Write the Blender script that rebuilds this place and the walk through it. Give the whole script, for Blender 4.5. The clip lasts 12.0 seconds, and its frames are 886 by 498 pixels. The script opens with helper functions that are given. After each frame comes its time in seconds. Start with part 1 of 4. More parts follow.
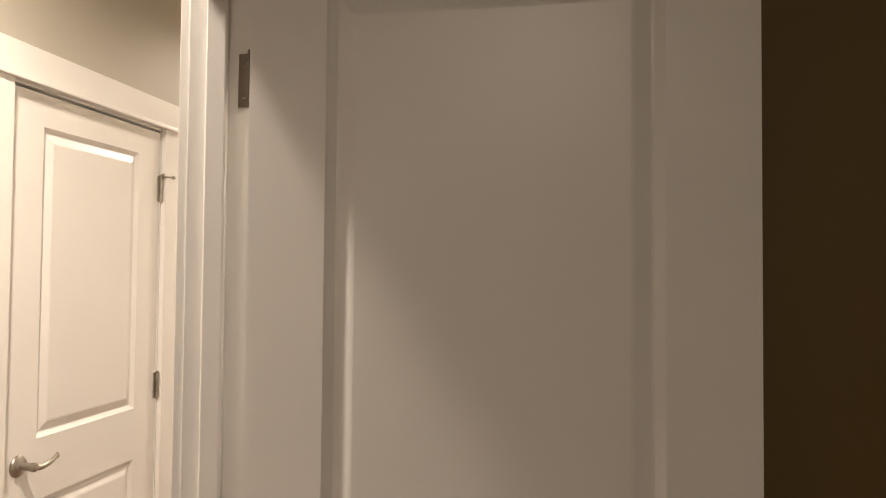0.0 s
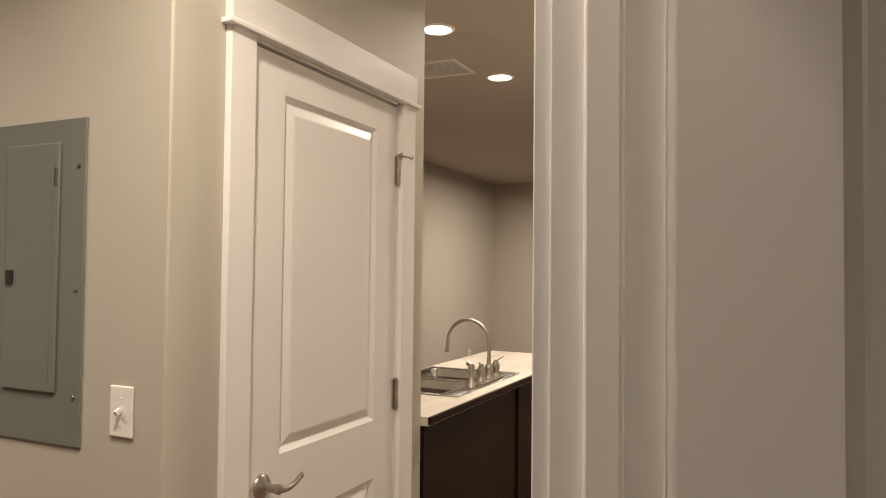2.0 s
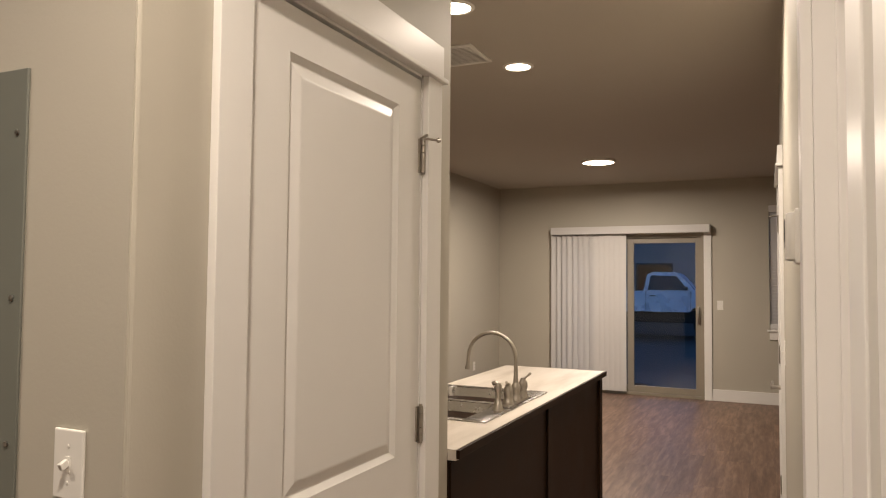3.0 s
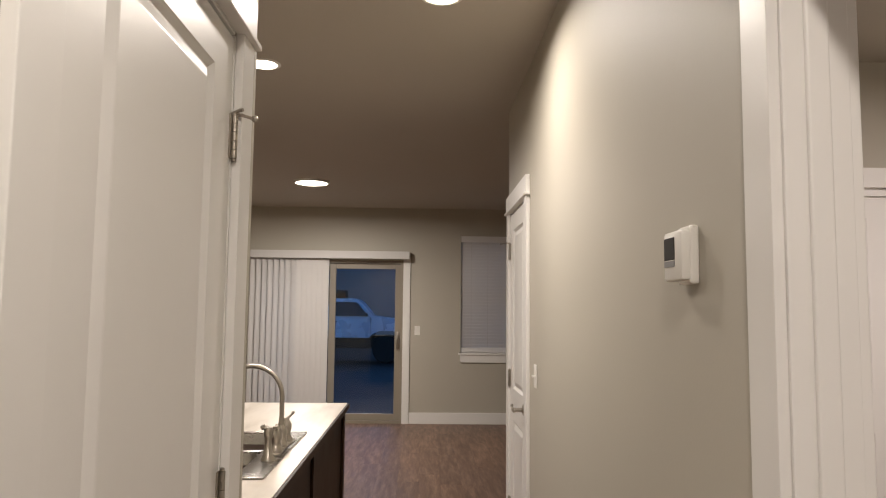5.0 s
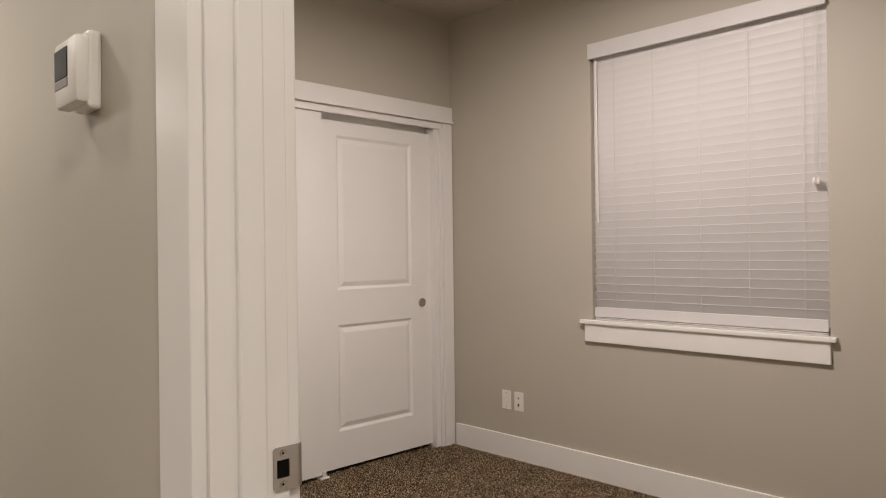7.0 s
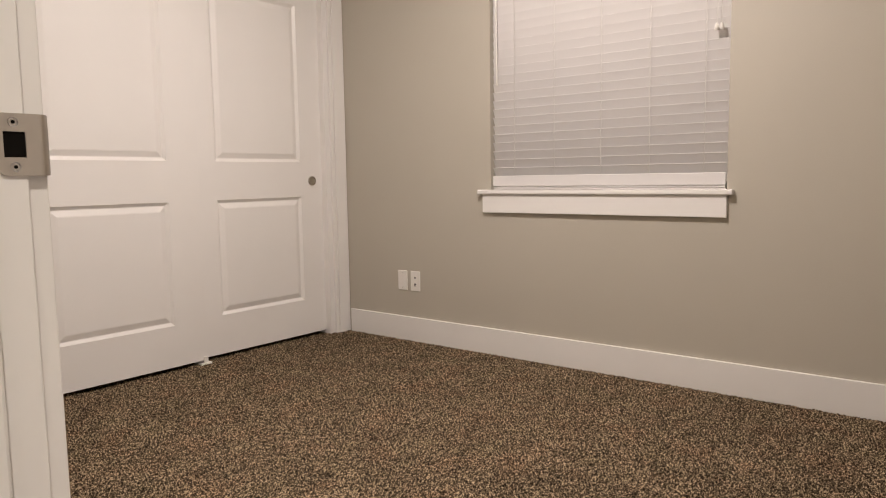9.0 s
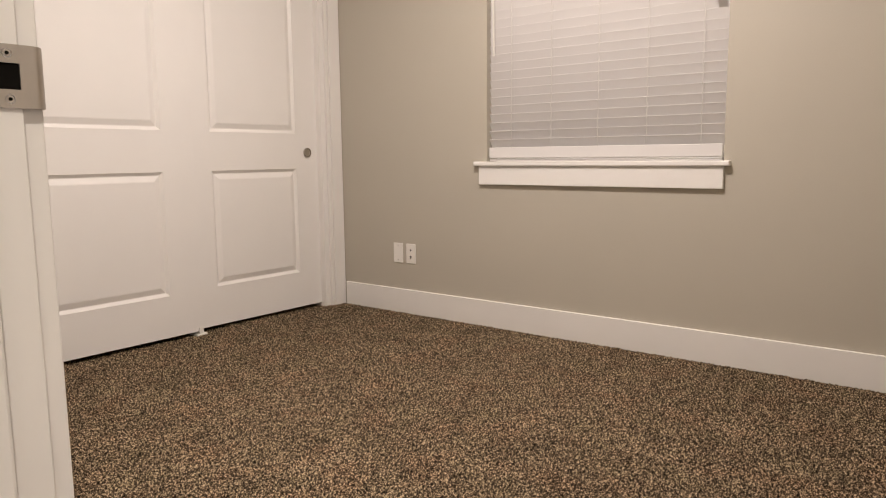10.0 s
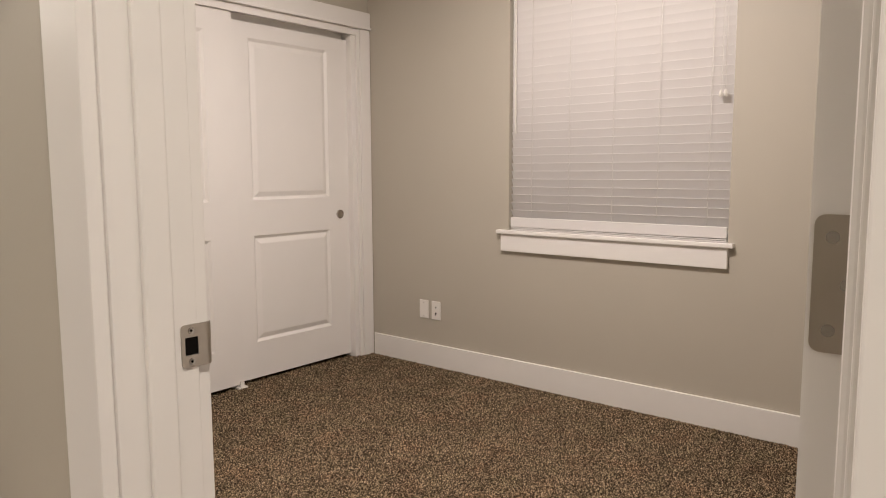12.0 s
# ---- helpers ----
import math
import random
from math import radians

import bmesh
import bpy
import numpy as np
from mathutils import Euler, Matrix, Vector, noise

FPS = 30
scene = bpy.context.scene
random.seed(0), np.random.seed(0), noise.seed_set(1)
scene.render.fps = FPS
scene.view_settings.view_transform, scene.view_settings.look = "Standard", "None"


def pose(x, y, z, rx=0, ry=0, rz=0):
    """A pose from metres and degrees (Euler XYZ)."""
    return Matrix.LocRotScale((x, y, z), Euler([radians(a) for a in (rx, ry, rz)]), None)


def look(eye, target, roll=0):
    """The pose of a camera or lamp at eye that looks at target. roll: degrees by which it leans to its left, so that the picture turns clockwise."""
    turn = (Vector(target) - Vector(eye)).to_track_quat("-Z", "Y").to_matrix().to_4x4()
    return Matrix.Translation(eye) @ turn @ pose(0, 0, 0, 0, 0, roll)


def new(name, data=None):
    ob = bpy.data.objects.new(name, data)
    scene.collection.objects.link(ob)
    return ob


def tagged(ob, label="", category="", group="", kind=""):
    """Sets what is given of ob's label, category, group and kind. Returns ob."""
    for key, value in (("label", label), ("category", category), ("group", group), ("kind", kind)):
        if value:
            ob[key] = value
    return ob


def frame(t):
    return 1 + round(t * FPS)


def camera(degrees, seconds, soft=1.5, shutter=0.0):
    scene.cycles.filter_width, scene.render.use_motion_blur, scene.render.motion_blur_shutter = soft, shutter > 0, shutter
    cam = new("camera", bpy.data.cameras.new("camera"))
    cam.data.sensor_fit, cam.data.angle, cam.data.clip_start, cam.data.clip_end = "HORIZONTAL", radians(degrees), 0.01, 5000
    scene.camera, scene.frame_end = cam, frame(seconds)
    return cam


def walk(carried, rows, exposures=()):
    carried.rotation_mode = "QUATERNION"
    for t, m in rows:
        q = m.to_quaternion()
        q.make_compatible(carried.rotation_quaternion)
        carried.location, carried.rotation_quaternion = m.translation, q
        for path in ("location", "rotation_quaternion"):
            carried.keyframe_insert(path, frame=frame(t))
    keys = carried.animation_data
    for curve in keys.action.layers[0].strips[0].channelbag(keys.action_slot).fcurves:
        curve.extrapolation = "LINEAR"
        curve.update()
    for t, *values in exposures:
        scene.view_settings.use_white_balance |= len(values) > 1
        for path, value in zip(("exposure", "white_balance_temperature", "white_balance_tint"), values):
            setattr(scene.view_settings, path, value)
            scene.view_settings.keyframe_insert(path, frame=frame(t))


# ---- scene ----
cam = camera(63.8, 12.0, soft=1.1)
PATH = [
    (0, (0.52, 0.46, 1.495), (0.155, 2.426, 1.558), 0.5),
    (0.5, (0.472, 0.598, 1.472), (-0.129, 2.504, 1.524), 0.5),
    (1, (0.408, 0.654, 1.452), (-0.339, 2.508, 1.498), 0.5),
    (1.5, (0.287, 0.727, 1.451), (-0.547, 2.545, 1.499), 0.7),
    (2, (0.087, 0.852, 1.461), (-0.757, 2.665, 1.525), 0.6),
    (2.5, (-0.045, 1.01, 1.453), (-0.887, 2.822, 1.528), 0.5),
    (2.7, (-0.106, 1.087, 1.45), (-0.944, 2.902, 1.533), 0.5),
    (4.3, (-0.503, 1.392, 1.434), (-0.992, 3.325, 1.579), 1.1),
    (4.5, (-0.555, 1.423, 1.433), (-0.887, 3.389, 1.590), 1.0),
    (5, (-0.691, 1.473, 1.431), (-0.631, 3.465, 1.605), 0.6),
    (5.5, (-0.787, 1.489, 1.421), (-0.256, 3.408, 1.612), 0.3),
    (6, (-0.738, 1.559, 1.405), (0.179, 3.331, 1.542), -0.3),
    (6.5, (-0.619, 1.660, 1.345), (0.575, 3.262, 1.402), -0.7),
    (7, (-0.517, 1.750, 1.264), (0.881, 3.181, 1.268), -0.7),
    (7.5, (-0.436, 1.792, 1.235), (1.075, 3.101, 1.174), -1.1),
    (7.7, (-0.413, 1.806, 1.193), (1.124, 3.085, 1.117), -1.0),
    (9.3, (-0.280, 1.852, 0.924), (1.277, 3.087, 0.705), -0.7),
    (9.5, (-0.279, 1.851, 0.920), (1.278, 3.085, 0.692), -0.6),
    (10, (-0.294, 1.856, 0.904), (1.269, 3.077, 0.646), -0.6),
    (10.5, (-0.318, 1.846, 0.911), (1.245, 3.060, 0.625), -0.5),
    (11, (-0.356, 1.822, 0.960), (1.206, 3.036, 0.671), -0.4),
    (11.5, (-0.423, 1.781, 1.066), (1.138, 3.002, 0.793), -0.3),
    (12, (-0.512, 1.737, 1.207), (1.026, 2.997, 0.987), -0.2),
]
EXPOSURES = ((0.0, 0.82, 7150, 12), (1.2, 0.42, 7150, 12), (2.7, 0.04, 7150, 12), (4.5, -0.06, 6450, 10), (7.5, 0.03, 6450, 10), (9.4, 0.33, 6550, 10), (10.6, 0.39, 6650, 10), (12.0, 0.2, 6550, 10))
LIVING, LOUNGE, HALL, ENTRY, BEDROOM, FIRST = 20, 78, 29, 22, 53, 10.5
walk(cam, [(t, look(eye, target, roll)) for t, eye, target, roll in PATH], EXPOSURES)

# ---- world and lamps ----
CEIL = 2.76
WARM = (1.0, 0.896, 0.80)
world = bpy.data.worlds.new("dusk")
scene.world = world
world.use_nodes = True
wn = world.node_tree
sky = wn.nodes.new("ShaderNodeTexSky")
sky.sky_type, sky.sun_disc = "NISHITA", False
sky.sun_elevation, sky.sun_rotation = radians(1.5), radians(0)
sky.ozone_density, sky.dust_density = 4.0, 0.2
wn.links.new(sky.outputs[0], wn.nodes["Background"].inputs[0])
wn.nodes["Background"].inputs[1].default_value = 0.8


def lamp(name, x, y, z, watts, size, spread=150, color=WARM):
    data = bpy.data.lights.new(name, "AREA")
    data.shape, data.size, data.energy, data.color, data.spread = "DISK", size, watts, color, radians(spread)
    ob = new(name, data)
    ob.location = (x, y, z)
    return ob


# ---- materials ----
def ramp(nt, fac, stops):
    r = nt.nodes.new("ShaderNodeValToRGB")
    while len(r.color_ramp.elements) < len(stops):
        r.color_ramp.elements.new(0.5)
    for e, (p, c) in zip(r.color_ramp.elements, stops):
        e.position, e.color = p, (*c, 1)
    nt.links.new(fac, r.inputs[0])
    return r.outputs[0]


def noise_tex(nt, scale, detail=3.0, stretch=(1, 1, 1), coord="Object", rough=0.55):
    tc = nt.nodes.new("ShaderNodeTexCoord")
    mp = nt.nodes.new("ShaderNodeMapping")
    mp.inputs["Scale"].default_value = stretch
    n = nt.nodes.new("ShaderNodeTexNoise")
    n.inputs["Scale"].default_value, n.inputs["Detail"].default_value, n.inputs["Roughness"].default_value = scale, detail, rough
    nt.links.new(tc.outputs[coord], mp.inputs[0])
    nt.links.new(mp.outputs[0], n.inputs[0])
    return n


def shade(c, k):
    return tuple(max(0.0, min(1.0, v * k)) for v in c)


def surface(name, color, rough=0.5, metal=0.0, vary=0.04, scale=3.0, grain=180.0, bump=0.05, depth=0.001, spec=0.5, rough_vary=0.06):
    """A painted, plastic or metal surface: broad stains, fine relief, uneven gloss."""
    m = bpy.data.materials.new(name)
    m.use_nodes = True
    nt = m.node_tree
    b = nt.nodes["Principled BSDF"]
    b.inputs["Metallic"].default_value = metal
    b.inputs["Specular IOR Level"].default_value = spec
    broad = noise_tex(nt, scale, 4.0)
    nt.links.new(ramp(nt, broad.outputs[0], [(0.3, shade(color, 1 - vary)), (0.7, shade(color, 1 + vary))]), b.inputs["Base Color"])
    fine = noise_tex(nt, grain, 3.0)
    mr = nt.nodes.new("ShaderNodeMapRange")
    mr.inputs["To Min"].default_value, mr.inputs["To Max"].default_value = max(0.02, rough - rough_vary), min(1.0, rough + rough_vary)
    nt.links.new(broad.outputs[0], mr.inputs["Value"])
    nt.links.new(mr.outputs[0], b.inputs["Roughness"])
    if bump:
        bp = nt.nodes.new("ShaderNodeBump")
        bp.inputs["Strength"].default_value, bp.inputs["Distance"].default_value = bump, depth
        nt.links.new(fine.outputs[0], bp.inputs["Height"])
        nt.links.new(bp.outputs[0], b.inputs["Normal"])
    return m


WALL = surface("greige_wall_paint", (0.468, 0.437, 0.368), 0.55, vary=0.02, scale=1.3, grain=140, bump=0.22, depth=0.0012)
CEILING = surface("ceiling_paint", (0.47, 0.43, 0.37), 0.8, vary=0.02, scale=1.0, grain=120, bump=0.25, depth=0.0012)
TRIM = surface("white_trim_paint", (0.80, 0.785, 0.755), 0.33, vary=0.015, scale=4, grain=60, bump=0.05, depth=0.0006)
DOORPAINT = surface("white_door_paint", (0.79, 0.775, 0.745), 0.36, vary=0.015, scale=3, grain=90, bump=0.08, depth=0.0006)
PLASTIC = surface("white_plastic", (0.80, 0.78, 0.73), 0.35, vary=0.01, scale=10, grain=200, bump=0.02)
NICKEL = surface("satin_nickel", (0.46, 0.425, 0.375), 0.30, 1.0, vary=0.04, scale=30, grain=300, bump=0.03)
STEEL = surface("brushed_steel", (0.42, 0.405, 0.385), 0.26, 1.0, vary=0.05, scale=20, grain=250, bump=0.06)
PANELGREY = surface("grey_panel_enamel", (0.165, 0.172, 0.148), 0.42, vary=0.03, scale=4, grain=220, bump=0.08)
BLACK = surface("black_plastic", (0.02, 0.02, 0.02), 0.4, vary=0.1, scale=20, bump=0.02)
RECESS = surface("dark_recess", (0.006, 0.005, 0.004), 0.95, vary=0.2, scale=40, spec=0.1)
SCREEN = surface("grey_lcd", (0.016, 0.013, 0.011), 0.5, spec=0.15, vary=0.05, scale=20, bump=0.0)
BUTTON = surface("grey_rubber", (0.25, 0.25, 0.25), 0.6, vary=0.05, scale=20)
ESPRESSO = surface("espresso_wood", (0.019, 0.0090, 0.0045), 0.45, vary=0.3, scale=6, grain=80, bump=0.05, spec=0.12)
ALMOND = surface("almond_vinyl", (0.28, 0.245, 0.195), 0.45, vary=0.03, scale=4)
VANE = surface("vertical_blind_vinyl", (0.72, 0.70, 0.68), 0.5, vary=0.02, scale=2, grain=60, bump=0.1)
SLAT = surface("blind_slat", (0.84, 0.82, 0.80), 0.42, vary=0.015, scale=3, grain=60, bump=0.04)
CORD = surface("blind_cord", (0.62, 0.60, 0.56), 0.8, vary=0.1, scale=90, bump=0.2)
VENTBACK = surface("vent_back", (0.45, 0.43, 0.40), 0.7, vary=0.05, scale=20)
PULL = surface("polished_nickel", (0.50, 0.465, 0.42), 0.14, 1.0, vary=0.04, scale=30, bump=0.0)
SUB = surface("subfloor", (0.06, 0.04, 0.03), 0.8)
SIDING = surface("grey_siding", (0.20, 0.22, 0.25), 0.8, vary=0.06, scale=1)
DARKGLASS = surface("dark_window", (0.02, 0.025, 0.03), 0.08, vary=0.1, bump=0)
ASPHALT = surface("asphalt", (0.030, 0.030, 0.032), 0.75, vary=0.2, scale=1.2, grain=9, bump=0.05, depth=0.01, rough_vary=0.1)
CONCRETE = surface("wet_concrete", (0.04, 0.04, 0.039), 0.7, vary=0.1, scale=3, grain=60, bump=0.3, depth=0.004)
TRUCKPAINT = surface("silver_car_paint", (0.42, 0.50, 0.68), 0.28, 0.3, vary=0.03, bump=0)
RUBBER = surface("tyre_rubber", (0.018, 0.018, 0.018), 0.85, vary=0.1)


def counter_material():
    m = bpy.data.materials.new("pale_laminate")
    m.use_nodes = True
    nt = m.node_tree
    b = nt.nodes["Principled BSDF"]
    b.inputs["Roughness"].default_value = 0.34
    n = noise_tex(nt, 2.2, 6.0, (3.0, 0.5, 1))
    nt.links.new(ramp(nt, n.outputs[0], [(0.3, (0.37, 0.32, 0.26)), (0.5, (0.53, 0.48, 0.415)), (0.72, (0.62, 0.57, 0.51))]), b.inputs["Base Color"])
    return m


def plank_material():
    m = bpy.data.materials.new("brown_vinyl_plank")
    m.use_nodes = True
    nt = m.node_tree
    b = nt.nodes["Principled BSDF"]
    oi = nt.nodes.new("ShaderNodeObjectInfo")
    streak = noise_tex(nt, 9.0, 7.0, (2.6, 0.30, 1), rough=0.65)
    comb = nt.nodes.new("ShaderNodeVectorMath")
    comb.operation = "ADD"
    tc = nt.nodes.new("ShaderNodeTexCoord")
    sc = nt.nodes.new("ShaderNodeVectorMath")
    sc.operation = "SCALE"
    cx = nt.nodes.new("ShaderNodeCombineXYZ")
    for k in range(3):
        nt.links.new(oi.outputs["Random"], cx.inputs[k])
    nt.links.new(cx.outputs[0], sc.inputs[0])
    sc.inputs["Scale"].default_value = 37.0
    nt.links.new(tc.outputs["Object"], comb.inputs[0])
    nt.links.new(sc.outputs[0], comb.inputs[1])
    mp = [n for n in nt.nodes if n.bl_idname == "ShaderNodeMapping"][0]
    nt.links.new(comb.outputs[0], mp.inputs[0])
    col = ramp(nt, streak.outputs[0], [(0.28, (0.080, 0.042, 0.027)), (0.5, (0.160, 0.096, 0.066)), (0.74, (0.290, 0.190, 0.136))])
    mx = nt.nodes.new("ShaderNodeMix")
    mx.data_type, mx.blend_type = "RGBA", "MULTIPLY"
    mx.inputs["Factor"].default_value = 1.0
    nt.links.new(col, mx.inputs["A"])
    nt.links.new(ramp(nt, oi.outputs["Random"], [(0.0, (0.86, 0.84, 0.84)), (1.0, (1.08, 1.04, 1.0))]), mx.inputs["B"])
    nt.links.new(mx.outputs["Result"], b.inputs["Base Color"])
    b.inputs["Roughness"].default_value = 0.42
    bp = nt.nodes.new("ShaderNodeBump")
    bp.inputs["Strength"].default_value, bp.inputs["Distance"].default_value = 0.15, 0.001
    nt.links.new(streak.outputs[0], bp.inputs["Height"])
    nt.links.new(bp.outputs[0], b.inputs["Normal"])
    return m


def carpet_material():
    m = bpy.data.materials.new("brown_flecked_carpet")
    m.use_nodes = True
    nt = m.node_tree
    b = nt.nodes["Principled BSDF"]
    b.inputs["Roughness"].default_value = 0.95
    b.inputs["Specular IOR Level"].default_value = 0.1
    fleck = noise_tex(nt, 160.0, 3.0, rough=0.75)
    broad = noise_tex(nt, 5.5, 5.0, rough=0.7)
    col = ramp(nt, fleck.outputs[0], [(0.415, (0.008, 0.006, 0.004)), (0.475, (0.056, 0.041, 0.025)), (0.54, (0.145, 0.106, 0.066)), (0.605, (0.51, 0.405, 0.27))])
    mx = nt.nodes.new("ShaderNodeMix")
    mx.data_type, mx.blend_type = "RGBA", "MULTIPLY"
    mx.inputs["Factor"].default_value = 1.0
    nt.links.new(col, mx.inputs["A"])
    nt.links.new(ramp(nt, broad.outputs[0], [(0.32, (0.82, 0.80, 0.78)), (0.68, (1.17, 1.15, 1.13))]), mx.inputs["B"])
    patch = noise_tex(nt, 6.0, 3.0, rough=0.6)
    tint = nt.nodes.new("ShaderNodeMix")
    tint.data_type, tint.blend_type = "RGBA", "MULTIPLY"
    tint.inputs["Factor"].default_value = 1.0
    nt.links.new(mx.outputs["Result"], tint.inputs["A"])
    nt.links.new(ramp(nt, patch.outputs[0], [(0.34, (1.06, 0.98, 0.95)), (0.5, (1.0, 1.0, 1.0)), (0.66, (0.98, 1.0, 0.96))]), tint.inputs["B"])
    nt.links.new(tint.outputs["Result"], b.inputs["Base Color"])
    return m


def glow(name, color, strength):
    m = bpy.data.materials.new(name)
    m.use_nodes = True
    b = m.node_tree.nodes["Principled BSDF"]
    b.inputs["Base Color"].default_value = (0.8, 0.8, 0.8, 1)
    b.inputs["Emission Color"].default_value, b.inputs["Emission Strength"].default_value = (*color, 1), strength
    return m


def glass():
    m = bpy.data.materials.new("clear_glass")
    m.use_nodes = True
    b = m.node_tree.nodes["Principled BSDF"]
    b.inputs["Transmission Weight"].default_value, b.inputs["Roughness"].default_value, b.inputs["IOR"].default_value = 1.0, 0.0, 1.45
    return m


def let_through(m, share, tint):
    """Thin vinyl: a share of the light passes through it."""
    nt = m.node_tree
    tr = nt.nodes.new("ShaderNodeBsdfTranslucent")
    tr.inputs["Color"].default_value = (*tint, 1)
    mix = nt.nodes.new("ShaderNodeMixShader")
    mix.inputs[0].default_value = share
    nt.links.new(nt.nodes["Principled BSDF"].outputs[0], mix.inputs[1])
    nt.links.new(tr.outputs[0], mix.inputs[2])
    nt.links.new(mix.outputs[0], nt.nodes["Material Output"].inputs["Surface"])


let_through(SLAT, 0.24, (0.8, 0.8, 0.8))
let_through(VANE, 0.16, (0.8, 0.8, 0.8))
LAMINATE, PLANK, CARPET, GLASS = counter_material(), plank_material(), carpet_material(), glass()
LED = glow("led_diffuser", (1.0, 0.86, 0.70), 9.0)


# ---- mesh helpers ----
def box(bm, x0, x1, y0, y1, z0, z1, bevel=0.0, seg=2):
    m = Matrix.LocRotScale(((x0 + x1) / 2, (y0 + y1) / 2, (z0 + z1) / 2), None, (abs(x1 - x0), abs(y1 - y0), abs(z1 - z0)))
    verts = bmesh.ops.create_cube(bm, size=1.0, matrix=m)["verts"]
    if bevel:
        edges = list({e for v in verts for e in v.link_edges})
        bmesh.ops.bevel(bm, geom=edges, offset=bevel, segments=seg, affect="EDGES", profile=0.5)
    return bm


def boxes(*dims, bevel=0.0):
    bm = bmesh.new()
    for d in dims:
        box(bm, *d, bevel=bevel)
    return bm


def cyl(bm, m, r, h, r2=None, n=24, bevel=0.0):
    verts = bmesh.ops.create_cone(bm, cap_ends=True, segments=n, radius1=r, radius2=r if r2 is None else r2, depth=h, matrix=m)["verts"]
    if bevel:
        edges = [e for e in {e for v in verts for e in v.link_edges} if len(e.link_faces) == 2 and e.calc_face_angle(0) > 0.9]
        bmesh.ops.bevel(bm, geom=edges, offset=bevel, segments=2, affect="EDGES", profile=0.5)
    return bm


def tube(bm, pts, radii, n=14):
    """A round rod along a line of points, closed at both ends."""
    pts = [Vector(p) for p in pts]
    if not hasattr(radii, "__len__"):
        radii = [radii] * len(pts)
    rings, side = [], None
    for i, p in enumerate(pts):
        d = (pts[min(i + 1, len(pts) - 1)] - pts[max(i - 1, 0)]).normalized()
        side = d.orthogonal().normalized() if side is None else (side - side.dot(d) * d).normalized()
        up = d.cross(side)
        rings.append([bm.verts.new(p + radii[i] * (math.cos(a) * side + math.sin(a) * up)) for a in (2 * math.pi * k / n for k in range(n))])
    for a, b in zip(rings, rings[1:]):
        for k in range(n):
            bm.faces.new((a[k], a[(k + 1) % n], b[(k + 1) % n], b[k]))
    bm.faces.new(rings[0][::-1])
    bm.faces.new(rings[-1])
    return bm


def lathe(bm, m, profile, n=24):
    """A turned shape about local z from (radius, height) pairs."""
    rings = [[bm.verts.new(m @ Vector((r * math.cos(a), r * math.sin(a), h))) for a in (2 * math.pi * k / n for k in range(n))] for r, h in profile]
    for a, b in zip(rings, rings[1:]):
        for k in range(n):
            bm.faces.new((a[k], a[(k + 1) % n], b[(k + 1) % n], b[k]))
    bm.faces.new(rings[0][::-1])
    bm.faces.new(rings[-1])
    return bm


def link(name, bm, material, smooth=False):
    bmesh.ops.recalc_face_normals(bm, faces=bm.faces)
    me = bpy.data.meshes.new(name)
    bm.to_mesh(me)
    bm.free()
    me.materials.append(material)
    if smooth:
        me.polygons.foreach_set("use_smooth", [True] * len(me.polygons))
        me.set_sharp_from_angle(angle=radians(40))
    return new(name, me)


def part(name, bm, material, parent, label="", smooth=False):
    ob = link(name, bm, material, smooth)
    ob.parent = parent
    return tagged(ob, label)


def thing(name, m, label, category, group="", kind=""):
    ob = new(name)
    ob.matrix_basis = m
    ob.empty_display_size = 0.1
    return tagged(ob, label, category, group, kind)


def structure(name, bm, material, label, category, smooth=False):
    return tagged(link(name, bm, material, smooth), label, category, kind="structure")


# ---- setting: floors, walls, ceiling ----
T0, T1 = -0.117, -0.005          # hall side and room side of the east hall wall
EAST = 2.785                    # bedroom window wall
NORTH = 10.68                   # far wall of the living room
WEST = -3.65
CLOSET = 5.05                   # bedroom side of the closet wall
D1 = (0.775, 1.543)             # doorway of the first room
D2 = (1.799, 2.57)              # doorway of the bedroom
D3 = (5.32, 5.99)               # coat closet doorway
D4 = (2.279, 3.055)             # hall closet doorway
HEAD = 2.05

structure("floor", boxes((WEST - 0.1, 6.0, -2.2, NORTH + 0.1, -0.15, -0.008)), SUB, "dark subfloor under the planks and carpet", "floor")
structure("ceiling", boxes((WEST - 0.2, 6.2, -2.4, NORTH + 0.2, CEIL, CEIL + 0.12)), CEILING, "greige painted ceiling with fine texture", "ceiling")
J = 0.018                       # jamb thickness
TOP = HEAD + J


def pierced(x0, x1, y0, y1, openings):
    """Pieces of a wall along y, with doorways cut right through it."""
    pieces, y = [], y0
    for a, b in openings:
        pieces += [(x0, x1, y, a - J, 0, CEIL), (x0, x1, a - J, b + J, TOP, CEIL)]
        y = b + J
    return pieces + [(x0, x1, y, y1, 0, CEIL)]


structure("wall_hall_east", boxes(*pierced(T0, T1, -2.2, 6.12, (D1, D2, D3))), WALL, "greige painted hall wall with three doorways", "wall")
structure("wall_hall_closet", boxes(*pierced(-1.236, -1.12, 2.02, 3.26, (D4,))), WALL, "greige painted closet wall in the hall", "wall")
bm = boxes((WEST, -1.124, 2.01, 2.125, 0, CEIL))
cyl(bm, pose(-1.132, 2.022, CEIL / 2), 0.012, CEIL, n=20)
structure("wall_panel", bm, WALL, "greige painted wall with rounded corner", "wall")
structure("wall_closet_back", boxes((WEST, -1.236, 3.145, 3.26, 0, CEIL), (-1.9, -1.8, 2.125, 3.145, 0, CEIL)), WALL, "greige painted back wall of the closet", "wall")
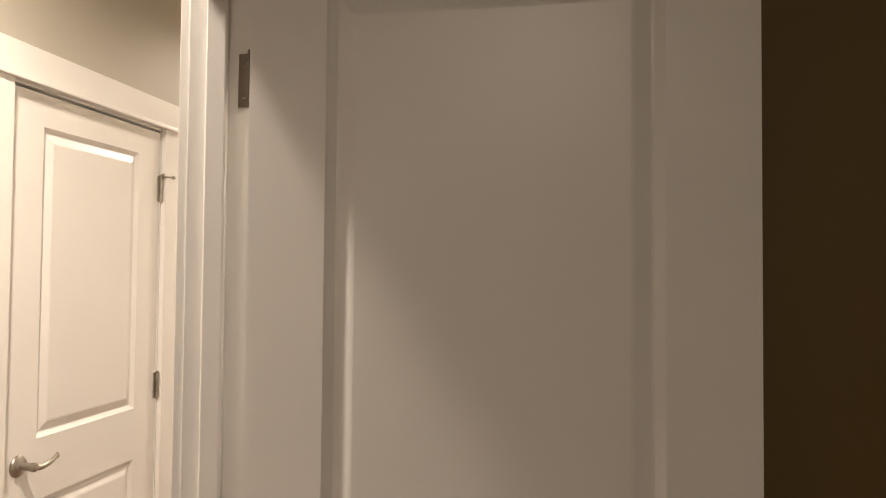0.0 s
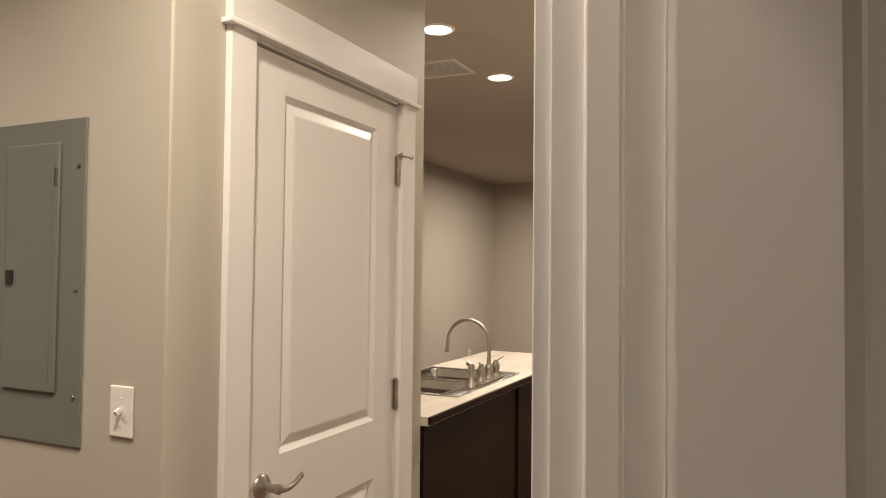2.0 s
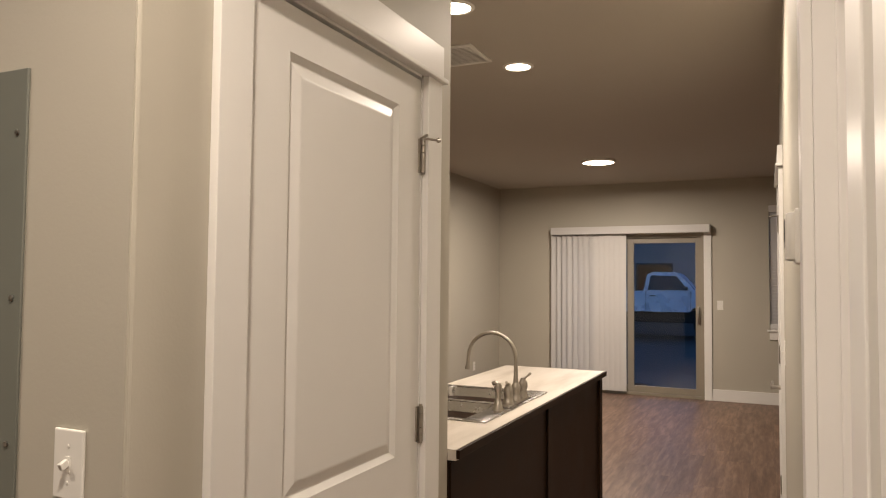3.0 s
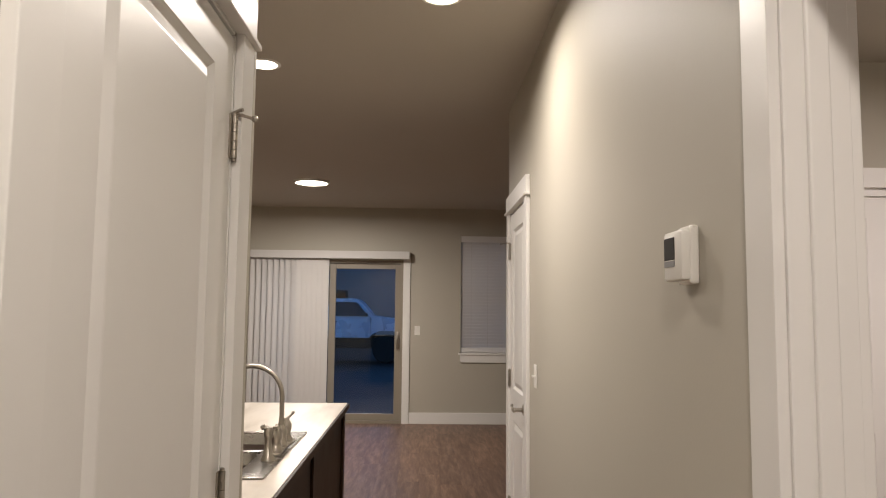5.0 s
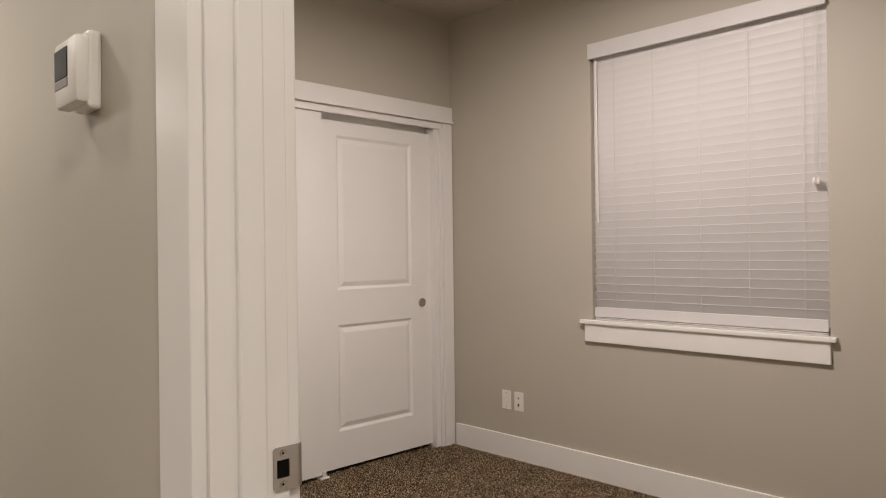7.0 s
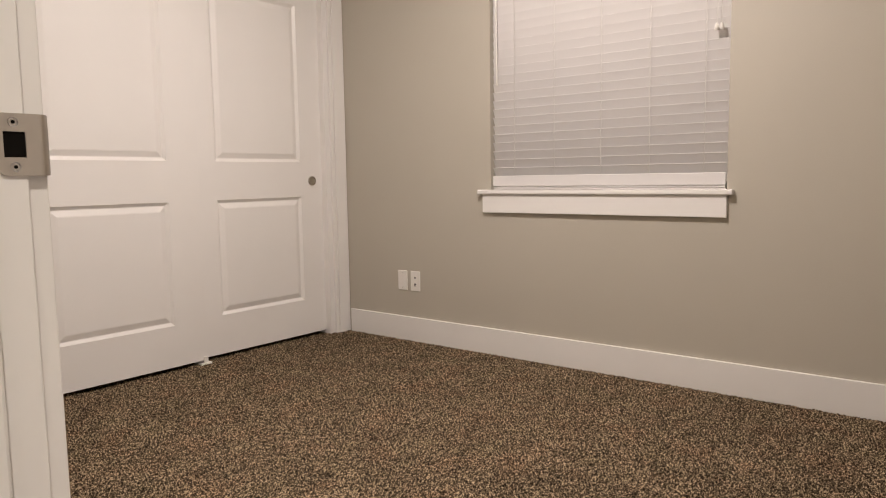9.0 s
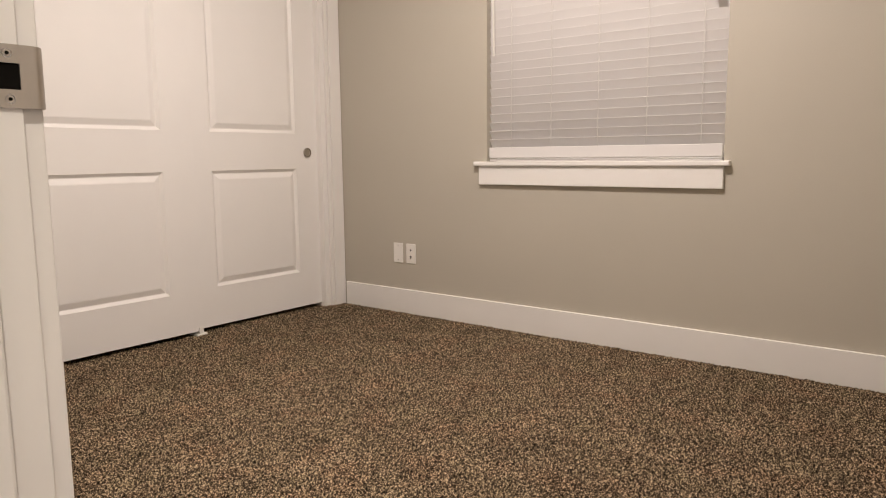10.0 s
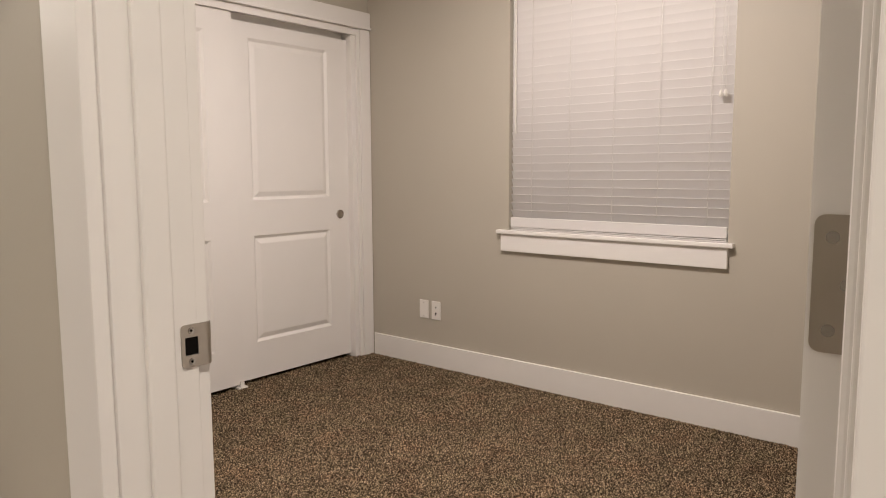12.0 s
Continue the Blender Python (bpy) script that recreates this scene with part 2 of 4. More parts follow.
structure("wall_west", boxes((WEST - 0.12, WEST, -2.2, NORTH, 0, CEIL)), WALL, "greige painted living room wall", "wall")
structure("wall_south", boxes((WEST, 3.2, -2.3, -2.2, 0, CEIL)), WALL, "greige painted wall", "wall")
structure("wall_first_room_east", boxes((2.9, 3.0, -2.2, 1.60, 0, CEIL)), WALL, "greige painted wall", "wall")
# thin dark olive sheet laid over the partition behind the open door
OLIVE = surface("dark_olive", (0.125, 0.080, 0.022), 0.6, vary=0.03, scale=1.3, grain=140, bump=0.2)
structure("wall_olive_sheet", boxes((T1 + 0.02, 2.9, 1.594, 1.60, 0, CEIL)), OLIVE, "dark olive-brown sheet over the partition behind the open door", "wall")
structure("wall_between_rooms", boxes((T1, EAST + 0.215, 1.60, 1.715, 0, CEIL)), WALL, "greige painted partition wall", "wall")

# bedroom window wall with its opening
W1Y, W1Z = (2.770, 3.964), (0.874, 2.372)
structure("wall_bedroom_east", boxes((EAST, EAST + 0.16, 1.715, W1Y[0], 0, CEIL), (EAST, EAST + 0.16, W1Y[1], 6.12, 0, CEIL),
                                     (EAST, EAST + 0.16, W1Y[0], W1Y[1], 0, W1Z[0]), (EAST, EAST + 0.16, W1Y[0], W1Y[1], W1Z[1], CEIL)), WALL, "greige painted bedroom wall with a window", "wall")
CX = (0.84, 2.69)
structure("wall_bedroom_closet", boxes((T1, CX[0], CLOSET, CLOSET + 0.115, 0, CEIL), (CX[0], CX[1], CLOSET, CLOSET + 0.115, 2.10, CEIL),
                                       (CX[1], EAST, CLOSET, CLOSET + 0.115, 0, CEIL)), WALL, "greige painted wall round the closet opening", "wall")
structure("wall_closet_rear", boxes((T1, EAST, 6.0, 6.12, 0, CEIL)), WALL, "greige painted wall at the back of the closet", "wall")
structure("wall_living_south", boxes((EAST + 0.16, 6.0, 6.0, 6.12, 0, CEIL)), WALL, "greige painted living room wall", "wall")
structure("wall_living_east", boxes((5.9, 6.0, 6.12, NORTH, 0, CEIL)), WALL, "greige painted living room wall", "wall")
SDX, SDZ = (-2.80, -0.925), 2.07
W2X, W2Z = (-0.175, 0.95), (0.895, 2.40)
structure("wall_north", boxes((WEST, SDX[0], NORTH, NORTH + 0.16, 0, CEIL), (SDX[0], SDX[1], NORTH, NORTH + 0.16, SDZ, CEIL), (SDX[1], W2X[0], NORTH, NORTH + 0.16, 0, CEIL),
                              (W2X[0], W2X[1], NORTH, NORTH + 0.16, 0, W2Z[0]), (W2X[0], W2X[1], NORTH, NORTH + 0.16, W2Z[1], CEIL), (W2X[1], 6.0, NORTH, NORTH + 0.16, 0, CEIL)),
          WALL, "greige painted far wall with a patio door and a window", "wall")


# ---- trim ----
def door_trim_y(name, ys, face, sign, label, head=HEAD):
    """Jambs, casing and craftsman head for a doorway in a wall along y. face: casing side of the wall; sign: the way the casing sticks out."""
    y0, y1 = ys
    f0, f1 = sorted((face, face + sign * 0.02))
    bm = bmesh.new()
    box(bm, f0, f1, y0 - 0.098, y0 - 0.006, 0, head + 0.006, 0.002)
    box(bm, f0, f1, y1 + 0.006, y1 + 0.100, 0, head + 0.006, 0.002)
    h0, h1 = sorted((face, face + sign * 0.024))
    box(bm, h0, h1, y0 - 0.102, y1 + 0.104, head + 0.020, head + 0.118, 0.002)
    l0, l1 = sorted((face, face + sign * 0.034))
    box(bm, l0, l1, y0 - 0.117, y1 + 0.119, head + 0.006, head + 0.020, 0.003)
    structure(name, bm, TRIM, label, "door casing")


def jambs_y(ys, a, b, stop_a, stop_b, label):
    y0, y1 = ys
    bm = bmesh.new()
    box(bm, a, b, y0 - 0.018, y0, 0, HEAD, 0.0015)
    box(bm, a, b, y1, y1 + 0.018, 0, HEAD, 0.0015)
    box(bm, a, b, y0, y1, HEAD, TOP, 0.0015)
    box(bm, stop_a, stop_b, y0, y0 + 0.011, 0, HEAD, 0.004)
    box(bm, stop_a, stop_b, y1 - 0.011, y1, 0, HEAD, 0.004)
    box(bm, stop_a, stop_b, y0 + 0.011, y1 - 0.011, HEAD - 0.011, HEAD, 0.004)
    structure("door_jamb", bm, TRIM, label, "door jamb")


for ys, lab in ((D1, "the dark room's doorway"), (D2, "the bedroom doorway")):
    jambs_y(ys, T0, T1, -0.081, -0.042, "white painted jamb with stop in " + lab)
    door_trim_y("trim_hall", ys, T0, -1, "white craftsman casing round " + lab)
    door_trim_y("trim_room", ys, T1, 1, "white craftsman casing inside " + lab)
jambs_y(D3, T0, T1, -0.060, -0.020, "white painted jamb of the coat closet")
door_trim_y("trim_coat_closet", D3, T0, -1, "white craftsman casing round the coat closet")
jambs_y(D4, -1.236, -1.12, -1.20, -1.165, "white painted jamb of the hall closet")
door_trim_y("trim_hall_closet", D4, -1.12, 1, "white craftsman casing round the hall closet")

# bedroom closet: casing, head, fascia and lining
bm = bmesh.new()
box(bm, CX[1] + 0.006, EAST - 0.004, CLOSET - 0.02, CLOSET, 0, 2.086, 0.002)
box(bm, CX[0] - 0.094, CX[0] - 0.006, CLOSET - 0.02, CLOSET, 0, 2.086, 0.002)
box(bm, CX[0] - 0.10, EAST - 0.002, CLOSET - 0.024, CLOSET, 2.100, 2.192, 0.002)
box(bm, CX[0] - 0.118, EAST - 0.001, CLOSET - 0.036, CLOSET, 2.086, 2.100, 0.003)
box(bm, CX[0], CX[1] - 0.02, CLOSET - 0.012, CLOSET + 0.012, 2.045, 2.086, 0.002)
structure("trim_bedroom_closet", bm, TRIM, "white craftsman casing round the sliding closet doors", "door casing")
bm = boxes((CX[1] - 0.055, CX[1] - 0.020, CLOSET + 0.001, CLOSET + 0.16, 0, 2.10), (CX[1] - 0.020, CX[1] + 0.004, CLOSET - 0.012, CLOSET + 0.115, 0, 2.086),
           (CX[0], CX[0] + 0.018, CLOSET - 0.01, CLOSET + 0.115, 0, 2.086), (CX[0] + 0.018, CX[1] - 0.06, CLOSET + 0.013, CLOSET + 0.16, 2.062, 2.10), (CX[0] + 0.018, CX[1] - 0.06, CLOSET + 0.076, CLOSET + 0.16, 1.97, 2.062), bevel=0.0015)
structure("door_jamb", bm, TRIM, "white painted jamb of the sliding closet doors", "door jamb")


def baseboard(dims, label):
    structure("baseboard", boxes(dims, bevel=0.003), TRIM, label, "baseboard")


baseboard((EAST - 0.015, EAST, 1.73, CLOSET - 0.036, 0, 0.142), "white flat baseboard under the bedroom window")
baseboard((T1 + 0.75, EAST - 0.015, 1.715, 1.73, 0, 0.142), "white flat baseboard on the bedroom partition")
baseboard((T1, T1 + 0.015, D2[1] + 0.115, CLOSET, 0, 0.142), "white flat baseboard beside the bedroom door")
baseboard((T1 + 0.015, CX[0] - 0.095, CLOSET - 0.015, CLOSET, 0, 0.142), "white flat baseboard beside the closet")
baseboard((-0.828, 5.9, NORTH - 0.015, NORTH, 0, 0.142), "white flat baseboard under the living room window")
baseboard((WEST, -2.9, NORTH - 0.015, NORTH, 0, 0.142), "white flat baseboard beside the patio door")
baseboard((WEST, WEST + 0.015, 3.26, NORTH - 0.016, 0, 0.142), "white flat baseboard on the living room wall")
baseboard((T0 - 0.015, T0, D2[1] + 0.115, D3[0] - 0.135, 0, 0.142), "white flat baseboard along the hall")
baseboard((T0 - 0.015, T0, D1[1] + 0.113, D2[0] - 0.113, 0, 0.142), "white flat baseboard between two doorways")
baseboard((WEST, -1.14, 1.995, 2.01, 0, 0.142), "white flat baseboard under the electrical panel")
baseboard((-1.12, -1.105, 3.19, 3.26, 0, 0.142), "white flat baseboard beside the hall closet")


# ---- doors ----
def door_leaf(w, h, t, panels, z0=0.012):
    """A moulded two-panel leaf from x 0 to w, y 0 to t; the panels are sunk into both faces."""
    bm = bmesh.new()

    def quad(a, b, c, d):
        bm.faces.new([bm.verts.new(p) for p in (a, b, c, d)])

    for y, s in ((0.0, 1), (t, -1)):
        px0, px1 = panels[0][0], panels[0][1]
        zs = [z0] + [v for p in panels for v in (p[2], p[3])] + [h]
        quad((0, y, z0), (px0, y, z0), (px0, y, h), (0, y, h))
        quad((px1, y, z0), (w, y, z0), (w, y, h), (px1, y, h))
        for a, b in zip(zs[0::2], zs[1::2]):
            quad((px0, y, a), (px1, y, a), (px1, y, b), (px0, y, b))
        for x0, x1, a, b in panels:
            rings = []
            for inset, dep in ((0, 0), (0.003, 0.0025), (0.015, 0.0105), (0.019, 0.0105), (0.043, 0.0022), (0.048, 0.0014)):
                rings.append([bm.verts.new((x, y + s * dep, z)) for x, z in ((x0 + inset, a + inset), (x1 - inset, a + inset), (x1 - inset, b - inset), (x0 + inset, b - inset))])
            for r, q in zip(rings, rings[1:]):
                for k in range(4):
                    bm.faces.new((r[k], r[(k + 1) % 4], q[(k + 1) % 4], q[k]))
            bm.faces.new(rings[-1])
    for x in (0, w):
        quad((x, 0, z0), (x, t, z0), (x, t, h), (x, 0, h))
    for z in (z0, h):
        quad((0, 0, z), (w, 0, z), (w, t, z), (0, t, z))
    bmesh.ops.remove_doubles(bm, verts=bm.verts, dist=0.0001)
    return bm


def lever(parent, x, z, y, out, way):
    """Rosette, neck and scrolled lever on a door face at y; out: away from the face; way: along x."""
    bm = bmesh.new()
    m = Matrix.Translation((x, y, z)) @ Euler((radians(-90 if out > 0 else 90), 0, 0)).to_matrix().to_4x4()
    lathe(bm, m, [(0.033, 0), (0.033, 0.004), (0.029, 0.009), (0.018, 0.012), (0.012, 0.016), (0.011, 0.045), (0.0135, 0.05), (0.0135, 0.062), (0.008, 0.066)])
    rose = part("rosette", bm, NICKEL, parent, "satin nickel rosette", True)
    bm = bmesh.new()
    pts, rad = [], []
    for k in range(15):
        u = k / 14
        pts.append((x + way * (0.100 * u), y + out * (0.055 + 0.004 * math.sin(u * 3)), z - 0.006 * math.sin(u * math.pi * 1.5) + 0.006 * max(0, u - 0.72) / 0.28))
        rad.append(0.0095 - 0.0035 * u + (0.0035 if k == 14 else 0))
    pts.append((x + way * 0.098, y + out * 0.058, z + 0.010))
    rad.append(0.005)
    tube(bm, pts, rad)
    part("lever", bm, NICKEL, parent, "curved satin nickel lever", True)
    return rose


def hinge(parent, x, y, z, leaf_dx, leaf_dy, knuckle=True, h=0.089):
    """A butt hinge: one visible leaf plate, three screws, and the knuckle at (x, y)."""
    bm = bmesh.new()
    if knuckle:
        for k in range(5):
            cyl(bm, pose(x, y, z + (k - 2) * h / 5), 0.0062, h / 5 - 0.0012, n=14)
        for s in (-1, 1):
            cyl(bm, pose(x, y, z + s * (h / 2 + 0.003)), 0.0045, 0.006, n=12)
    x0, x1 = sorted((x, x + leaf_dx))
    y0, y1 = sorted((y, y + leaf_dy))
    if x1 - x0 < 0.0015:
        x0, x1 = x - 0.0012, x + 0.0012
    if y1 - y0 < 0.0015:
        y0, y1 = y - 0.0012, y + 0.0012
    if abs(leaf_dy) > abs(leaf_dx):
        arc = [(math.sin(q) * 0.0065, math.cos(q) * 0.0065) for q in (math.pi / 2 * i / 5 for i in range(6))]
        far, sg, b = y + leaf_dy, math.copysign(1, leaf_dy), h / 2 - 0.0065
        line = [(y, h / 2)] + [(far - sg * (0.0065 - a), b + c) for a, c in arc] + [(far - sg * (0.0065 - a), -b - c) for a, c in reversed(arc)] + [(y, -h / 2)]
        sides = [[bm.verts.new((xx, yy, z + zz)) for yy, zz in line] for xx in (x0, x1)]
        bm.faces.new(sides[0])
        bm.faces.new(sides[1][::-1])
        for k in range(len(line)):
            j = (k + 1) % len(line)
            bm.faces.new((sides[0][k], sides[0][j], sides[1][j], sides[1][k]))
    else:
        box(bm, x0, x1, y0, y1, z - h / 2, z + h / 2, 0.0008, 1)
    leaf = part("hinge", bm, NICKEL, parent, "satin nickel butt hinge", True)
    bm = bmesh.new()
    for k in (-1, 0, 1):
        off = 0.35 if k == 0 else 0.65
        c = (x + leaf_dx * off, y + leaf_dy * off, z + k * 0.030)
        r = Euler((0, radians(90), 0)) if abs(leaf_dy) > abs(leaf_dx) else Euler((radians(90), 0, 0))
        lathe(bm, Matrix.Translation(c) @ r.to_matrix().to_4x4(), [(0.0042, -0.0018), (0.0042, 0.0016), (0.0030, 0.0019), (0.0012, 0.0012)], 12)
    part("screws", bm, STEEL, leaf, "", True)
    return leaf


def shut_hinge(parent, x, z, h=0.10):
    """A butt hinge seen from outside a shut door: barrel and the edges of both leaves."""
    bm = bmesh.new()
    for k in range(5):
        cyl(bm, pose(x, -0.0085, z + (k - 2) * h / 5), 0.0072, h / 5 - 0.0012, n=16)
    for s in (-1, 1):
        cyl(bm, pose(x, -0.0085, z + s * (h / 2 + 0.003)), 0.005, 0.006, n=12)
        box(bm, x + s * 0.0015, x + s * 0.0165, -0.0040, 0.0005, z - h / 2, z + h / 2, 0.0006, 1)
    return part("hinge", bm, NICKEL, parent, "satin nickel butt hinge", True)


PANELS = lambda w, s=0.128: [(s, w - s, 0.235, 0.775), (s, w - s, 0.966, 1.938)]

# first door: open at right angles into the dark room, against the partition
w = 0.765
d = thing("door_1", pose(0.010, 1.508, 0), "white two-panel door standing open at right angles", "door", kind="structure")
part("leaf", door_leaf(w, 2.035, 0.035, PANELS(w)), DOORPAINT, d)
for z in (1.806, 1.05, 0.24):
    hinge(d, -0.006, 0.0375, z, 0.0, -0.031)
    hinge(d, -0.006, 0.0345, z, -0.030, 0.0, False)
lever(d, w - 0.06, 0.93, 0.0, -1, -1)

# bedroom door: open at right angles into the bedroom
w = 0.760
d = thing("door_2", pose(-0.006, 1.809, 0, 0, 0, 4), "white two-panel bedroom door standing open", "door", kind="structure")
part("leaf", door_leaf(w, 2.035, 0.035, PANELS(w)), DOORPAINT, d)
for z in (1.806, 1.134, 0.24):
    hinge(d, -0.0015, 0.001, z, 0.0, 0.031)
lever(d, w - 0.06, 0.965, 0.035, 1, -1)
lever(d, w - 0.06, 0.965, 0.0, -1, -1)

# hall closet door, shut
w = D4[1] - D4[0] - 0.008
d = thing("door_3", pose(-1.122, D4[0] + 0.004, 0, 0, 0, 90), "white two-panel closet door, shut", "door", kind="structure")
part("leaf", door_leaf(w, 2.04, 0.035, PANELS(w, 0.135)), DOORPAINT, d)
for z in (1.815, 1.034, 0.24):
    shut_hinge(d, w + 0.002, z)
lever(d, 0.062, 0.90, 0.0, -1, 1)
bm = bmesh.new()
tube(bm, [(w + 0.002, -0.008, 1.864), (w + 0.006, -0.022, 1.866), (w + 0.018, -0.036, 1.864), (w + 0.024, -0.043, 1.863)], [0.004, 0.004, 0.0035, 0.0035], 10)
tube(bm, [(w - 0.004, -0.008, 1.868), (w - 0.012, -0.022, 1.872), (w - 0.016, -0.030, 1.872)], 0.004, 10)
cyl(bm, pose(w + 0.002, -0.008, 1.866), 0.010, 0.006, n=16)
lathe(bm, pose(w + 0.026, -0.046, 1.863, 60, 0, 30), [(0.004, -0.006), (0.0075, -0.003), (0.0075, 0.005), (0.004, 0.008)], 14)
part("hinge_pin_stop", bm, NICKEL, d, "hinge pin door stop with rubber tips", True)

# coat closet door, shut
w = D3[1] - D3[0] - 0.008
d = thing("door_4", pose(T0 - 0.004, D3[1] - 0.004, 0, 0, 0, -90), "white two-panel coat closet door, shut", "door", kind="structure")
part("leaf", door_leaf(w, 2.04, 0.035, PANELS(w, 0.12)), DOORPAINT, d)
for z in (1.815, 1.02, 0.24):
    shut_hinge(d, -0.002, z)
lever(d, w - 0.062, 0.90, 0.0, -1, -1)
bm = bmesh.new()
tube(bm, [(-0.002, -0.008, 1.866), (-0.006, -0.022, 1.868), (-0.028, -0.050, 1.866), (-0.036, -0.064, 1.865)], 0.004, 10)
part("hinge_pin_stop", bm, NICKEL, d, "hinge pin door stop", True)

# sliding closet doors
SLP = lambda w: [(0.172, w - 0.172, 0.232, 0.842), (0.172, w - 0.172, 1.044, 1.932)]


def sliding(name, x0, y, top, label):
    d = thing(name, pose(x0, y, 0), label, "sliding door", "sliding closet doors", "structure")
    part("leaf", door_leaf(0.914, top, 0.030, SLP(0.914), 0.024), DOORPAINT, d)
    return d


front = sliding("closet_door", 0.862, CLOSET + 0.004, 2.05, "white two-panel sliding closet door, in front")
rear = sliding("closet_door", 1.730, CLOSET + 0.044, 2.015, "white two-panel sliding closet door with nickel pull, behind")
for d, x in ((rear, 0.826),):
    bm = bmesh.new()
    lathe(bm, pose(x, 0.0, 0.934, 90), [(0.028, 0.0), (0.0275, 0.007), (0.0262, 0.0085), (0.0245, 0.0080), (0.0225, 0.0040), (0.016, 0.0014), (0.001, 0.0006)], 28)
    part("finger_pull", bm, PULL, d, "round satin nickel finger pull", True)
d = thing("floor_guide", pose(1.765, CLOSET + 0.005, 0), "white plastic floor guide under the sliding doors", "door guide")
part("base", boxes((-0.030, 0.030, -0.012, 0.075, 0.0, 0.012), bevel=0.002), PLASTIC, d)
part("fin", boxes((-0.012, 0.012, -0.008, 0.002, 0.008, 0.045), bevel=0.002), PLASTIC, d)

# strike plate on the bedroom jamb
d = thing("strike_plate", pose(-0.0005, D2[1] - 0.0002, 0.980), "satin nickel strike plate with curved lip", "strike plate")
bm = bmesh.new()
for sgn in (-1, 1):
    arc = [(-0.0300 + 0.006 * (1 - math.sin(q)), 0.0285 - 0.006 * (1 - math.cos(q))) for q in (math.pi / 2 * i / 6 for i in range(7))]
    out = [(0.0065, 0.0118), (0.0065, 0.0285)] + arc + [(-0.0300, 0.0118)]
    ring = [bm.verts.new((x, -0.0022, sgn * z)) for x, z in out]
    back = [bm.verts.new((x, 0.0, sgn * z)) for x, z in out]
    bm.faces.new(ring)
    bm.faces.new(back[::-1])
    for k in range(len(out)):
        j = (k + 1) % len(out)
        bm.faces.new((ring[k], ring[j], back[j], back[k]))
box(bm, -0.0300, -0.0250, -0.0022, 0, -0.0118, 0.0118)
box(bm, -0.0060, 0.0065, -0.0022, 0, -0.0118, 0.0118)
rows = []
for k in range(9):
    a = k / 8
    x, y = 0.0065 + 0.0125 * math.sin(a * 1.2), -0.0011 + 0.010 * (1 - math.cos(a * 1.5))
    hh = 0.0285 - 0.006 * max(0, a - 0.5) ** 2
    rows.append([bm.verts.new((x + ox, y + oy, zz)) for ox, oy in ((0, -0.001), (0, 0.001)) for zz in (-hh, hh)])
for a, b in zip(rows, rows[1:]):
    for i, j in ((0, 1), (1, 3), (3, 2), (2, 0)):
        bm.faces.new((a[i], a[j], b[j], b[i]))
part("plate", bm, NICKEL, d, "", True)
part("latch_hole", boxes((-0.0250, -0.0060, -0.0008, -0.0002, -0.0118, 0.0118)), RECESS, d, "dark latch hole")
for z in (-0.0205, 0.0205):
    bm = bmesh.new()
    lathe(bm, pose(-0.0160, -0.0022, z, 90), [(0.0046, -0.0006), (0.0046, 0.0004), (0.0036, 0.0001), (0.0024, -0.0002)], 14)
    sc = part("screw", bm, STEEL, d, "", True)
    part("recess", cyl(bmesh.new(), pose(-0.0160, -0.0025, z, 90), 0.0017, 0.0008, n=10), RECESS, sc)


# ---- windows and blinds ----
def blind_slats(parent, length, z0, z1, pitch, to_world, tilt0, tilt1, group):
    """Horizontal slats, one object each on a shared mesh; local x along the slat."""
    bm = bmesh.new()
    n = 6
    prof = [(-0.025 + 0.05 * k / n, 0.0010 * (1 - ((k / n) * 2 - 1) ** 2)) for k in range(n + 1)]
    ring = prof + [(a, b - 0.0026) for a, b in reversed(prof)]
    ends = [[bm.verts.new((x, a, b)) for a, b in ring] for x in (-length / 2, length / 2)]
    m = len(ring)
    for k in range(m):
        bm.faces.new((ends[0][k], ends[0][(k + 1) % m], ends[1][(k + 1) % m], ends[1][k]))
    bm.faces.new(ends[0][::-1])
    bm.faces.new(ends[1])
    first = part("slat", bm, SLAT, parent)
    count = int((z1 - z0) / pitch) + 1
    rnd = random.Random(7)
    for k in range(count):
        ob = first if k == 0 else first.copy()
        if k:
            scene.collection.objects.link(ob)
        z = z0 + k * pitch
        u = k / (count - 1)
        tilt = tilt0 + (tilt1 - tilt0) * u ** 0.9 + rnd.uniform(-0.6, 0.6)
        ob.matrix_basis = Matrix.Translation((0, 0, z)) @ to_world @ Euler((radians(tilt), 0, radians(rnd.uniform(-0.06, 0.06)))).to_matrix().to_4x4()


